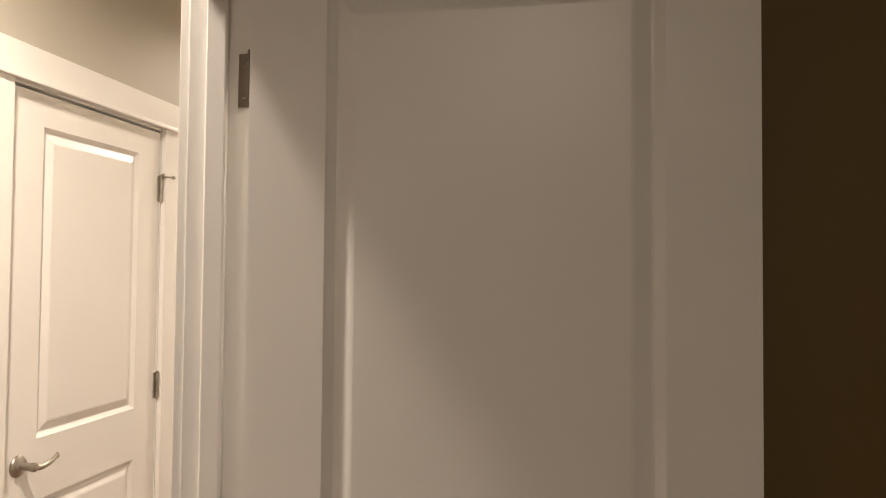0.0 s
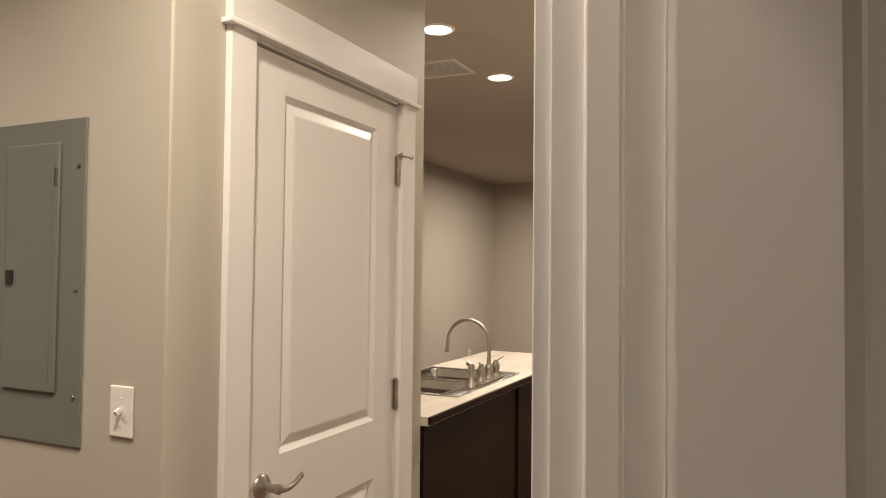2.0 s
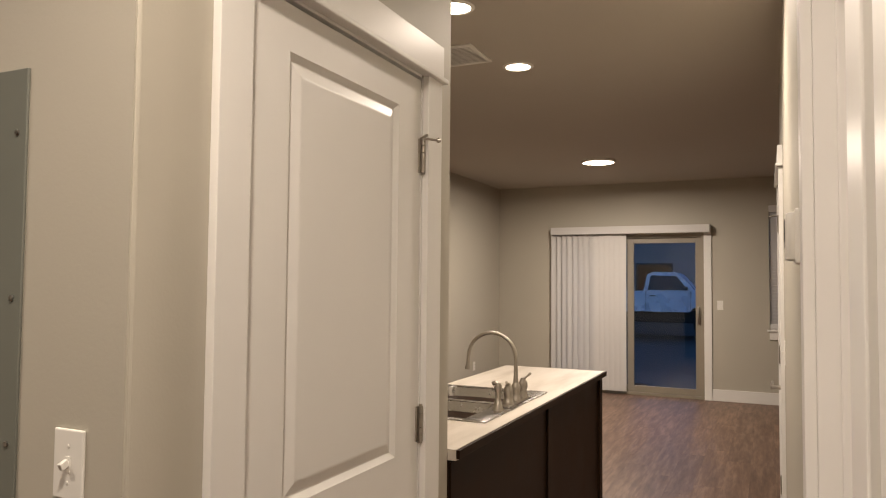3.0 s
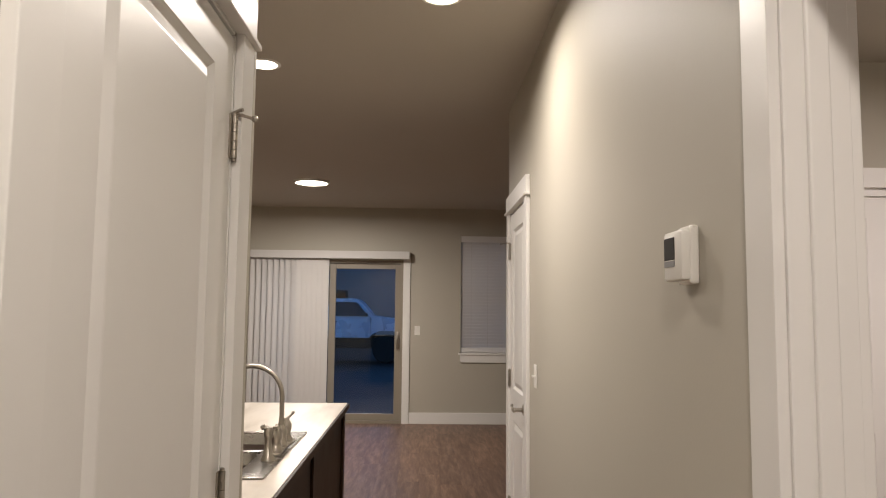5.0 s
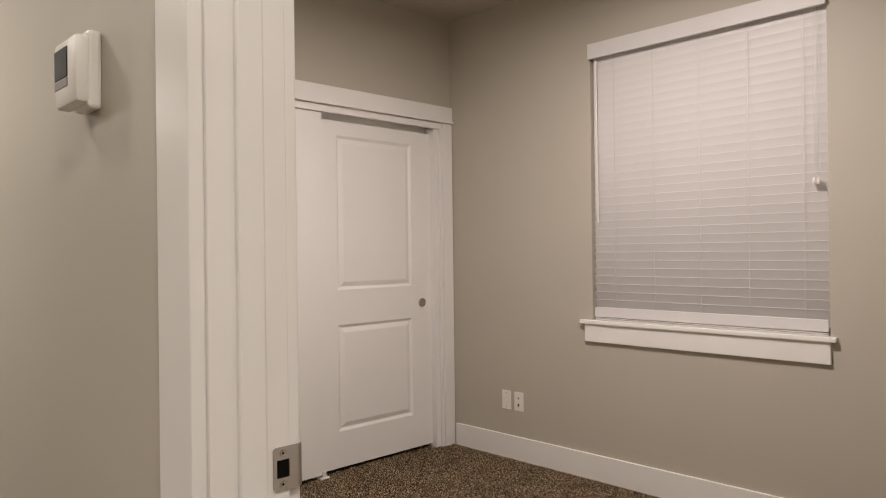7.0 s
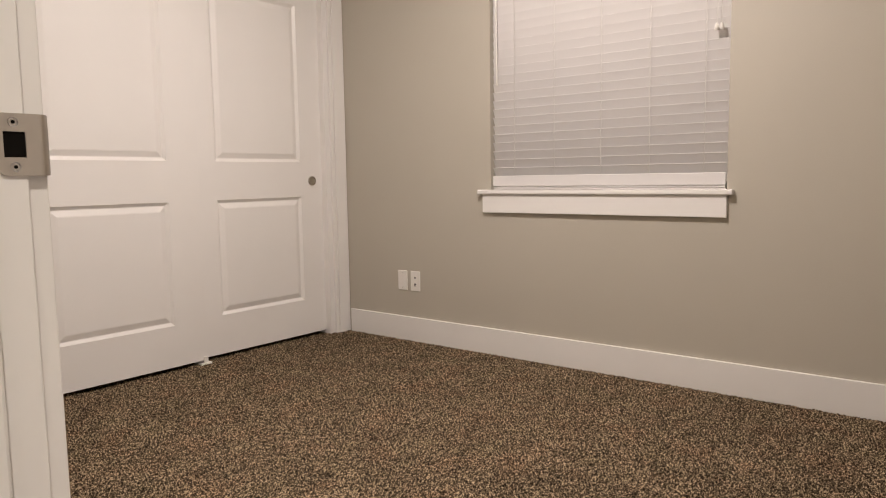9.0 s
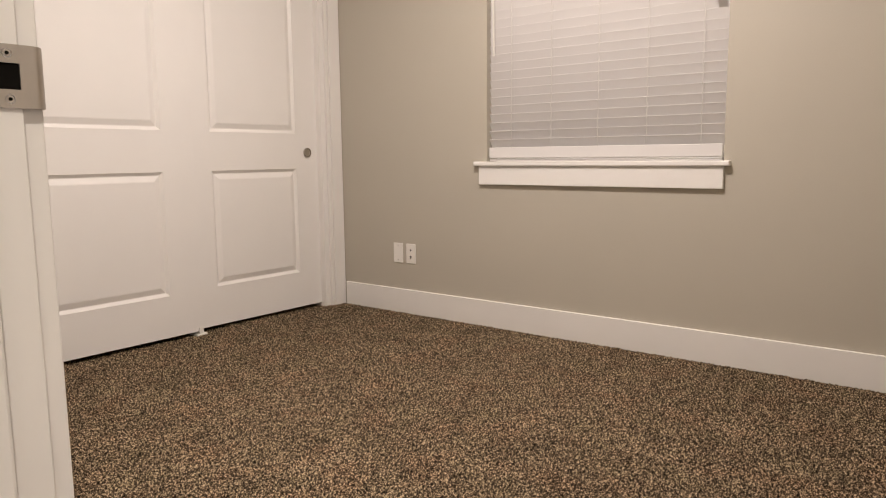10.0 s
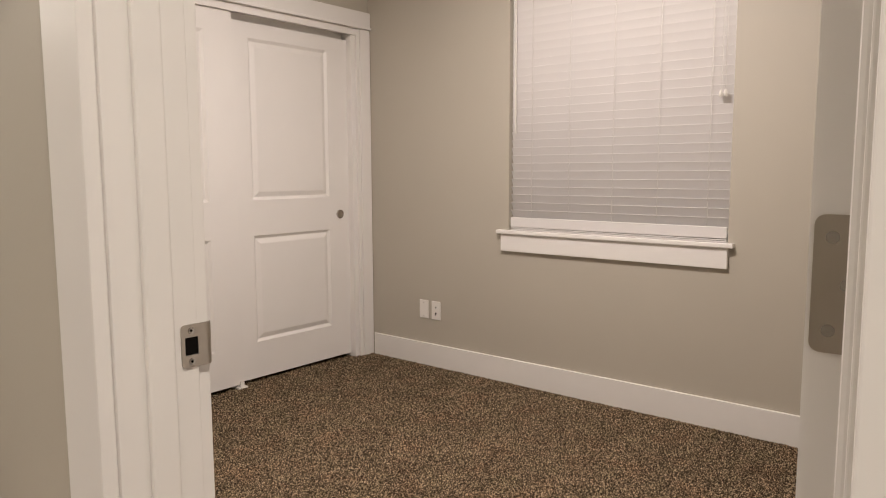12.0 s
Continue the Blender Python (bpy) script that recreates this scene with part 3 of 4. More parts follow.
def window_unit(name, m, width, z0, z1, label, ears=0.03):
    """Vinyl window set in the outer half of the wall; local x along the wall, y outwards."""
    d = thing(name, m, label, "window", kind="structure")
    h = width / 2
    part("window_frame", boxes((-h, -h + 0.05, 0.09, 0.15, z0, z1), (h - 0.05, h, 0.09, 0.15, z0, z1), (-h + 0.05, h - 0.05, 0.09, 0.15, z0, z0 + 0.05),
                               (-h + 0.05, h - 0.05, 0.09, 0.15, z1 - 0.05, z1), (-h + 0.05, h - 0.05, 0.095, 0.14, (z0 + z1) / 2 - 0.02, (z0 + z1) / 2 + 0.02), bevel=0.003), PLASTIC, d)
    for a, b in ((z0 + 0.05, (z0 + z1) / 2 - 0.02), ((z0 + z1) / 2 + 0.02, z1 - 0.05)):
        g = part("pane", boxes((-h + 0.05, h - 0.05, 0.118, 0.124, a, b)), GLASS, d)
        g.visible_shadow = False
    part("window_sill", boxes((-h - 0.030 - ears, h + 0.03, -0.030, 0.10, z0 - 0.021, z0 + 0.001), bevel=0.004), TRIM, d, "white painted stool")
    part("apron", boxes((-h - 0.004 - ears, h + 0.004, -0.018, -0.0005, z0 - 0.117, z0 - 0.021), bevel=0.002), TRIM, d, "white flat apron board")
    return d


def mini_blind(m, width, z0, z1, tilt0, tilt1, label, wand_side, cords=True):
    d = thing("window_blind", m, label, "blind")
    h = width / 2 - 0.006
    part("valance", boxes((-h - 0.008, h + 0.008, -0.022, -0.006, z1 - 0.078, z1 + 0.004), (-h - 0.008, -h + 0.004, -0.007, 0.0, z1 - 0.078, z1 + 0.004), bevel=0.0025), SLAT, d)
    part("head_rail", boxes((-h + 0.006, h - 0.006, 0.012, 0.060, z1 - 0.050, z1 - 0.004), bevel=0.002), SLAT, d)
    part("bottom_rail", boxes((-h + 0.004, h - 0.002, 0.008, 0.060, z0 + 0.018, z0 + 0.036), (-h + 0.004, h - 0.002, 0.004, 0.014, z0 + 0.019, z0 + 0.072), bevel=0.003), SLAT, d)
    for zz in (0.0025, 0.0105):
        part("spare_slat", boxes((-h + 0.006, h - 0.004, 0.008, 0.058, z0 + zz, z0 + zz + 0.005), bevel=0.001), SLAT, d)
    blind_slats(d, 2 * h - 0.003, z0 + 0.092, z1 - 0.07, 0.0425, Matrix.Translation((0, 0.026, 0)), tilt0, tilt1, "slats")
    for k, x in enumerate((-0.45, -0.226, 0.018, 0.25, 0.49)):
        xx = x * width / 1.18
        bm = bmesh.new()
        n = int((z1 - z0) / 0.0425)
        pts = [(xx + 0.0015 * math.sin(i * 2.1), 0.009 + 0.002 * math.sin(i * 3.14159 / 2), z0 + 0.05 + (z1 - z0 - 0.10) * i / (n * 2)) for i in range(n * 2 + 1)]
        tube(bm, pts, 0.0011, 5)
        part("ladder_cord", bm, CORD, d)
    if cords:
        bm = bmesh.new()
        tube(bm, [(wand_side * (h - 0.035), -0.004, z1 - 0.09), (wand_side * (h - 0.035), 0.002, z0 + 0.531)], 0.0042, 8)
        part("tilt_wand", bm, PLASTIC, d, "slim white tilt wand", True)
        bm = bmesh.new()
        for o in (-0.006, 0.006):
            tube(bm, [(-wand_side * (h - 0.040) + o, 0.004, z1 - 0.07), (-wand_side * (h - 0.040) + o * 1.5, 0.000, z0 + 0.684)], 0.0011, 6)
        part("lift_cord", bm, CORD, d)
        for o in (-0.010, 0.010):
            bm = bmesh.new()
            lathe(bm, pose(-wand_side * (h - 0.040) + o, -0.004, z0 + 0.672), [(0.006, -0.016), (0.0085, -0.012), (0.008, 0.002), (0.004, 0.014)], 14)
            part("cord_knob", bm, PLASTIC, d, "white cord knob", True)
    return d


wy = (W1Y[0] + W1Y[1]) / 2
mw = pose(EAST, wy, 0, 0, 0, -90)
window_unit("window_1", mw, W1Y[1] - W1Y[0], W1Z[0], W1Z[1], "white vinyl bedroom window with stool and apron", 0.038)
mini_blind(mw, W1Y[1] - W1Y[0], W1Z[0], W1Z[1], -62, -88, "white two-inch horizontal blind, lowered and shut", -1)
mw = pose((W2X[0] + W2X[1]) / 2, NORTH, 0)
window_unit("window_2", mw, W2X[1] - W2X[0], W2Z[0], W2Z[1], "white vinyl living room window with stool and apron", 0.0)
mini_blind(mw, W2X[1] - W2X[0], W2Z[0], W2Z[1], -58, -74, "white horizontal blind in the living room window, lowered", -1, False)

# patio door
d = thing("door_5", pose(0, NORTH, 0), "almond vinyl sliding patio door, shut", "patio door", kind="structure")
a, b = SDX
part("door_frame", boxes((a, a + 0.05, 0.0, 0.14, 0, SDZ), (b - 0.03, b, 0.0, 0.14, 0, SDZ), (a + 0.05, b - 0.03, 0.0, 0.14, SDZ - 0.035, SDZ), (a + 0.05, b - 0.03, 0.0, 0.14, 0, 0.035), bevel=0.003), ALMOND, d)
for x0, x1, y in ((-1.875, b - 0.031, 0.035), (a + 0.051, -1.80, 0.085)):
    leaf = part("sash", boxes((x0, x0 + 0.085, y, y + 0.04, 0.036, SDZ - 0.036), (x1 - 0.07, x1, y, y + 0.04, 0.036, SDZ - 0.036), (x0 + 0.085, x1 - 0.07, y, y + 0.04, 0.036, 0.118),
                              (x0 + 0.085, x1 - 0.07, y, y + 0.04, SDZ - 0.105, SDZ - 0.036), bevel=0.004), ALMOND, d)
    g = part("pane", boxes((x0 + 0.085, x1 - 0.07, y + 0.017, y + 0.023, 0.118, SDZ - 0.105)), GLASS, leaf)
    g.visible_shadow = False
bm = bmesh.new()
tube(bm, [(-0.985, 0.035, 1.14), (-0.985, 0.005, 1.13), (-0.985, -0.012, 1.09), (-0.985, -0.012, 1.00), (-0.985, 0.005, 0.96), (-0.985, 0.035, 0.95)], 0.009, 12)
box(bm, -1.003, -0.967, 0.030, 0.036, 0.93, 1.16, 0.002)
part("pull_handle", bm, NICKEL, d, "curved nickel pull handle", True)
structure("trim_patio_door", boxes((b + 0.004, b + 0.094, NORTH - 0.02, NORTH, 0, SDZ + 0.02), (a - 0.094, a - 0.004, NORTH - 0.02, NORTH, 0, SDZ + 0.02), (a - 0.094, b + 0.094, NORTH - 0.02, NORTH, SDZ + 0.02, SDZ + 0.11), bevel=0.002),
          TRIM, "white flat casing round the patio door", "door casing")

# vertical blind, drawn aside
d = thing("vertical_blind", pose(0, NORTH, 0), "white vertical vinyl blind drawn halfway open", "blind")
part("valance", boxes((-2.865, -0.842, -0.128, -0.116, 2.088, 2.186), (-2.865, -2.853, -0.116, -0.021, 2.088, 2.186), (-0.854, -0.842, -0.116, -0.021, 2.088, 2.186), (-2.853, -0.854, -0.116, -0.021, 2.178, 2.186), bevel=0.002), VANE, d)
part("track", boxes((-2.845, -0.86, -0.085, -0.045, 2.125, 2.155), bevel=0.003), VANE, d)
bm = bmesh.new()
n = 8
pts = [(-0.0445 + 0.089 * k / n, 0.006 * (1 - (2 * k / n - 1) ** 2)) for k in range(n + 1)]
lo = [bm.verts.new((x, y, 0.045)) for x, y in pts] + [bm.verts.new((x, y + 0.0012, 0.045)) for x, y in reversed(pts)]
hi = [bm.verts.new((v.co.x, v.co.y, 2.12)) for v in lo]
for k in range(len(lo)):
    j = (k + 1) % len(lo)
    bm.faces.new((lo[k], lo[j], hi[j], hi[k]))
bm.faces.new(lo[::-1])
bm.faces.new(hi)
vane = part("vane", bm, VANE, d)
places = [(-2.83 + 0.073 * k, -0.066, 40 + (k % 3) * 3) for k in range(8)] + [(-2.245 + 0.066 * k, -0.066, 8 - k) for k in range(6)]
for k, (x, y, r) in enumerate(places):
    ob = vane if k == 0 else vane.copy()
    if k:
        scene.collection.objects.link(ob)
    ob.matrix_basis = pose(x, y, 0, 0, 0, r)

# ---- kitchen peninsula ----
IX, IY = (-1.715, -1.066), (3.27, 5.525)
d = thing("peninsula_cabinet", pose(-0.016, 0, 0), "espresso-stained peninsula cabinet with plain back panels", "cabinet")
part("body", boxes((IX[0] + 0.04, -1.105, IY[0], IY[1] - 0.06, 0.0, 0.874), bevel=0.002), ESPRESSO, d)
for y0, y1 in ((IY[0] + 0.01, 4.345), (4.40, IY[1] - 0.10)):
    part("back_panel", boxes((-1.105, -1.099, y0, y1, 0.0, 0.87), bevel=0.001), ESPRESSO, d)
part("batten", boxes((-1.105, -1.087, 4.345, 4.40, 0.0, 0.872), bevel=0.002), ESPRESSO, d)
part("corner_post", boxes((-1.150, -1.085, IY[1] - 0.10, IY[1] - 0.035, 0.0, 0.872), bevel=0.003), ESPRESSO, d)
SX, SY = (-1.675, -1.145), (3.70, 4.53)
d = thing("countertop", pose(-0.016, 0, 0), "pale laminate countertop with dark wooden edge", "countertop")
part("top", boxes((IX[0] + 0.012, SX[0] + 0.02, IY[0], IY[1] - 0.012, 0.880, 0.915), (SX[1] - 0.02, IX[1] - 0.012, IY[0], IY[1] - 0.012, 0.880, 0.915),
                  (SX[0] + 0.02, SX[1] - 0.02, IY[0], SY[0] + 0.02, 0.880, 0.915), (SX[0] + 0.02, SX[1] - 0.02, SY[1] - 0.02, IY[1] - 0.012, 0.880, 0.915)), LAMINATE, d)
part("edge_band", boxes((IX[1] - 0.012, IX[1], IY[0], IY[1], 0.886, 0.914), (IX[0], IX[0] + 0.012, IY[0], IY[1], 0.886, 0.914), (IX[0] + 0.012, IX[1] - 0.012, IY[1] - 0.012, IY[1], 0.886, 0.914), bevel=0.002), ESPRESSO, d, "dark wooden edge")


def basin(bm, x0, x1, y0, y1, top, depth, r=0.05):
    rings = []
    for inset, z in ((0, top), (0.004, top - 0.006), (0.010, top - depth + 0.04), (0.03, top - depth + 0.008), (0.06, top - depth)):
        ring = []
        for cx, cy, a0 in ((x1 - r, y1 - r, 0), (x0 + r, y1 - r, 90), (x0 + r, y0 + r, 180), (x1 - r, y0 + r, 270)):
            for k in range(6):
                a = radians(a0 + 18 * k)
                rr = max(0.004, r - inset * 0.4)
                sx, sy = (1 if a0 in (0, 270) else -1), (1 if a0 in (0, 90) else -1)
                ring.append(bm.verts.new((cx - sx * inset * 0.6 + rr * math.cos(a), cy - sy * inset * 0.6 + rr * math.sin(a), z)))
        rings.append(ring)
    for p, q in zip(rings, rings[1:]):
        for k in range(len(p)):
            j = (k + 1) % len(p)
            bm.faces.new((p[k], p[j], q[j], q[k]))
    bm.faces.new(rings[-1])


d = thing("kitchen_sink", pose(-0.016, 0, 0), "double-bowl stainless steel drop-in sink", "sink")
DECK = SX[1] - 0.095
bm = boxes((SX[0], SX[0] + 0.03, SY[0], SY[1], 0.9155, 0.922), (DECK, SX[1], SY[0], SY[1], 0.9155, 0.922), (SX[0] + 0.03, DECK, SY[0], SY[0] + 0.03, 0.9155, 0.922),
           (SX[0] + 0.03, DECK, SY[1] - 0.03, SY[1], 0.9155, 0.922), (SX[0] + 0.03, DECK, 4.10, 4.13, 0.9155, 0.922), bevel=0.0025)
part("rim", bm, STEEL, d, "", True)
for y0, y1 in ((SY[0] + 0.028, 4.102), (4.128, SY[1] - 0.028)):
    bm = bmesh.new()
    basin(bm, SX[0] + 0.028, DECK + 0.002, y0, y1, 0.919, 0.18)
    bowl = part("bowl", bm, STEEL, d, "brushed steel bowl", True)
    bm = bmesh.new()
    lathe(bm, pose((SX[0] + DECK) / 2, (y0 + y1) / 2, 0.7395), [(0.042, 0), (0.042, 0.003), (0.034, 0.004), (0.030, 0.001), (0.004, 0.001)], 20)
    part("drain", bm, NICKEL, bowl, "", True)

FX = -1.202
d = thing("kitchen_faucet", pose(FX, 0, 0.922), "satin nickel gooseneck faucet with two lever handles and sprayer", "faucet")
bm = boxes((-0.026, 0.026, 4.02, 4.33, 0.0, 0.008), bevel=0.003)
part("base_plate", bm, NICKEL, d, "", True)
BASE = [(0.026, 0.008), (0.026, 0.014), (0.020, 0.024), (0.017, 0.040), (0.021, 0.052), (0.020, 0.070), (0.013, 0.084)]
bm = bmesh.new()
lathe(bm, pose(0, 4.175, 0), BASE)
pts = [(0, 4.175, 0.08), (0, 4.175, 0.12), (0, 4.175, 0.186)]
for k in range(1, 15):
    a = radians(180 * k / 14)
    pts.append((-0.112 + 0.112 * math.cos(a), 4.175, 0.186 + 0.112 * math.sin(a)))
pts += [(-0.227, 4.175, 0.148)]
tube(bm, pts, [0.0125] + [0.0088] * (len(pts) - 1))
tube(bm, [(-0.2265, 4.175, 0.154), (-0.2285, 4.175, 0.130)], [0.0098, 0.0135], 16)
part("spout", bm, NICKEL, d, "tall gooseneck spout", True)
for y, w in ((4.075, -1), (4.275, 1)):
    bm = bmesh.new()
    lathe(bm, pose(0, y, 0), BASE[:-1] + [(0.016, 0.078), (0.012, 0.086), (0.010, 0.094)])
    tube(bm, [(0, y, 0.088), (0.006, y + w * 0.02, 0.094), (0.012, y + w * 0.048, 0.102), (0.014, y + w * 0.062, 0.106)], [0.007, 0.0055, 0.005, 0.0065], 10)
    part("handle", bm, NICKEL, d, "lever handle on turned base", True)
bm = bmesh.new()
lathe(bm, pose(0, 3.95, 0), [(0.024, 0), (0.024, 0.006), (0.017, 0.016), (0.015, 0.035), (0.012, 0.040), (0.0115, 0.070), (0.015, 0.080), (0.016, 0.098), (0.012, 0.110)])
tube(bm, [(0, 3.95, 0.100), (-0.014, 3.95, 0.112), (-0.024, 3.95, 0.106)], [0.011, 0.010, 0.009], 10)
part("side_sprayer", bm, NICKEL, d, "side sprayer in its holder", True)


# ---- wall fixtures ----
def plate(name, m, label, category, kind, w=0.070, h=0.115):
    """A wall plate; local x along the wall, y out of the wall towards the viewer is minus."""
    d = thing(name, m, label, category)
    part("cover", boxes((-w / 2, w / 2, -0.006, 0.0, -h / 2, h / 2), bevel=0.003), PLASTIC, d)
    if kind == "toggle":
        part("slot", boxes((-0.006, 0.006, -0.0068, -0.0058, -0.013, 0.013)), PLASTIC, d)
        bm = boxes((-0.004, 0.004, -0.020, -0.005, -0.002, 0.010), bevel=0.001)
        bmesh.ops.rotate(bm, verts=bm.verts, cent=(0, -0.006, 0), matrix=Euler((radians(25), 0, 0)).to_matrix())
        part("toggle", bm, PLASTIC, d)
        for z in (-0.030, 0.030):
            bm = bmesh.new()
            lathe(bm, pose(0, -0.006, z, 90), [(0.003, 0), (0.003, 0.0008), (0.001, 0.001)], 12)
            part("screw", bm, PLASTIC, d)
    if kind in ("blank", "outlet", "jack"):
        for z in ((-0.042, 0.042) if kind != "outlet" else (0.0,)):
            bm = bmesh.new()
            lathe(bm, pose(0, -0.0058, z, 90), [(0.0032, 0), (0.0032, 0.0010), (0.001, 0.0012)], 12)
            part("screw", bm, STEEL if kind == "blank" else PLASTIC, d)
    if kind == "decora":
        part("rocker", boxes((-0.0165, 0.0165, -0.0085, -0.0055, -0.033, 0.033), bevel=0.002), PLASTIC, d)
    if kind == "outlet":
        for z in (-0.0195, 0.0195):
            f = part("receptacle", boxes((-0.0165, 0.0165, -0.0078, -0.0055, z - 0.014, z + 0.014), bevel=0.003), PLASTIC, d)
            part("slots", boxes((-0.0075, -0.0055, -0.0084, -0.0076, z - 0.003, z + 0.006), (0.0055, 0.0075, -0.0084, -0.0076, z - 0.002, z + 0.006), (-0.002, 0.002, -0.0084, -0.0076, z - 0.009, z - 0.005)), BLACK, f)
    if kind == "jack":
        for z, r in ((0.020, 0.0055), (-0.018, 0.0065)):
            bm = bmesh.new()
            lathe(bm, pose(0, -0.006, z, 90), [(r, 0), (r, 0.001), (r * 0.6, 0.0012)], 14)
            part("socket", bm, BLACK, d)
        part("tab", boxes((-0.004, 0.004, -0.012, -0.006, -0.030, -0.020), bevel=0.001), STEEL, d)
    return d


plate("light_switch", pose(-1.242, 2.01, 1.140), "white toggle light switch below the panel corner", "light switch", "toggle")
EW = lambda y, z: pose(EAST, y, z, 0, 0, -90)
plate("wall_plate", EW(4.588, 0.352), "plain white blank wall plate", "wall plate", "blank")
plate("wall_plate", EW(4.492, 0.352), "white wall plate with cable and phone jacks", "wall plate", "jack")
plate("power_outlet", EW(2.099, 0.367), "white power outlet low on the bedroom window wall", "power outlet", "outlet")
plate("light_switch", pose(-0.734, NORTH, 1.18), "white rocker switch beside the patio door", "light switch", "decora")
HW = lambda y, z: pose(T0, y, z, 0, 0, -90)
plate("light_switch", HW(5.02, 1.115), "white light switch beside the coat closet", "light switch", "toggle")
WW = lambda y, z: pose(WEST, y, z, 0, 0, 90)
plate("power_outlet", WW(7.55, 0.36), "white duplex power outlet on the living room wall", "power outlet", "outlet")
plate("power_outlet", WW(9.75, 0.36), "white duplex power outlet on the living room wall", "power outlet", "outlet")

# thermostat
d = thing("thermostat", HW(2.945, 1.555), "white thermostat with small dark display", "thermostat")
part("back_plate", boxes((-0.046, 0.026, -0.021, 0.0, -0.063, 0.060), bevel=0.006), PLASTIC, d)
body = part("body", boxes((-0.083, 0.023, -0.039, -0.010, -0.055, 0.052), bevel=0.008), PLASTIC, d, "", True)
part("display", boxes((-0.075, -0.013, -0.0403, -0.038, -0.010, 0.038), bevel=0.0008), SCREEN, body, "dark liquid crystal display")
part("button_bar", boxes((-0.075, -0.013, -0.0403, -0.038, -0.025, -0.0115), bevel=0.0008), BUTTON, body, "grey button bar")

# electrical panel
PX0, PX1, PZ0, PZ1 = -1.735, -1.375, 1.043, 1.817
d = thing("electrical_panel", pose((PX0 + PX1) / 2, 2.01, 0), "grey steel electrical panel cover with shut door", "electrical panel")
hw = (PX1 - PX0) / 2
part("cover", boxes((-hw, hw, -0.006, 0.0, PZ0, PZ1), bevel=0.002), PANELGREY, d)
dx0, dx1, dz0, dz1 = -hw + 0.085, hw - 0.083, PZ0 + 0.12, PZ1 - 0.055
bm = boxes((dx0, dx1, -0.013, -0.0058, dz0, dz1), bevel=0.004)
pd = part("panel_door", bm, PANELGREY, d)
part("stiffener", boxes((dx1 - 0.024, dx1 - 0.020, -0.0145, -0.0125, dz0 + 0.02, dz1 - 0.02), bevel=0.0008), PANELGREY, pd)
part("latch", boxes((dx0 + 0.012, dx0 + 0.036, -0.018, -0.0125, 1.42, 1.455), bevel=0.002), BLACK, pd, "black plastic latch")
part("door_tab", boxes((dx1 - 0.010, dx1 - 0.004, -0.018, -0.012, 1.66, 1.70), bevel=0.001), STEEL, pd)
for x in (-hw + 0.022, hw - 0.022):
    for z in (PZ0 + 0.115, (PZ0 + PZ1) / 2 - 0.02, PZ1 - 0.115):
        bm = bmesh.new()
        lathe(bm, pose(x, -0.006, z, 90), [(0.0055, 0), (0.0055, 0.002), (0.004, 0.0032), (0.001, 0.0028)], 12)
        part("screw", bm, STEEL, d, "", True)


# ---- ceiling fixtures ----
def downlight(x, y, watts, spread=160, r=0.074, drop=0.0):
    d = thing("recessed_light", pose(x, y, CEIL), "round white recessed ceiling light, lit", "ceiling light", "recessed ceiling lights")
    bm = bmesh.new()
    lathe(bm, pose(0, 0, 0), [(r, -0.001 - drop), (r + 0.002, -0.006 - drop), (r + 0.014, -0.005 - drop), (r + 0.021, 0.0), (r + 0.021, 0.002), (r, 0.002)], 40)
    part("trim_ring", bm, PLASTIC, d, "", True)
    bm = bmesh.new()
    cyl(bm, pose(0, 0, -0.0015 - drop), r - 0.0002, 0.003, n=40)
    part("diffuser", bm, LED, d, "glowing diffuser")
    lamp("downlight", x, y, CEIL - 0.008 - drop, watts, 2 * r - 0.004, spread)


for x, y, k in ((-1.545, 4.26, 0.9), (-1.565, 5.27, 0.9), (-0.62, 4.38, 1.15)):
    downlight(x, y, LIVING * k)
downlight(-1.84, 8.81, LOUNGE, 175, 0.165, 0.018)
downlight(-0.60, 1.425, HALL, 162)
downlight(-2.35, 0.92, ENTRY, 130)
def dome(x, y, name, watts, color=WARM):
    d = thing("ceiling_lamp", pose(x, y, CEIL), "round white flush ceiling lamp, lit", "ceiling light", "flush ceiling lamps")
    bm = bmesh.new()
    lathe(bm, pose(0, 0, 0), [(0.150, 0.0), (0.155, -0.012), (0.150, -0.022), (0.10, -0.024)], 40)
    part("pan", bm, PLASTIC, d, "", True)
    bm = bmesh.new()
    lathe(bm, pose(0, 0, 0), [(0.140, -0.023), (0.135, -0.045), (0.105, -0.072), (0.06, -0.088), (0.01, -0.094)], 40)
    part("shade", bm, LED, d, "glowing frosted shade", True)
    lamp(name, x, y, CEIL - 0.10, watts, 0.26, 180, color)


dome(1.40, 3.30, "bedroom_lamp", BEDROOM, (1.0, 0.868, 0.815))
# added fill: unseen lamp, set to brighten the first door's face evenly
dome(0.36, -1.05, "first_room_fill", FIRST)

d = thing("ceiling_vent", pose(-1.85, 4.93, CEIL), "white louvred ceiling vent", "vent")
part("frame", boxes((-0.18, 0.18, -0.17, -0.145, -0.008, 0.0), (-0.18, 0.18, 0.145, 0.17, -0.008, 0.0), (-0.18, -0.155, -0.145, 0.145, -0.008, 0.0), (0.155, 0.18, -0.145, 0.145, -0.008, 0.0), bevel=0.002), PLASTIC, d)
part("backing", boxes((-0.155, 0.155, -0.145, 0.145, -0.0015, 0.0)), VENTBACK, d, "shaded duct behind the slats")
bm = boxes((-0.155, 0.155, -0.0095, 0.0095, -0.0050, -0.0040))
sl = part("slat", bm, PLASTIC, d)
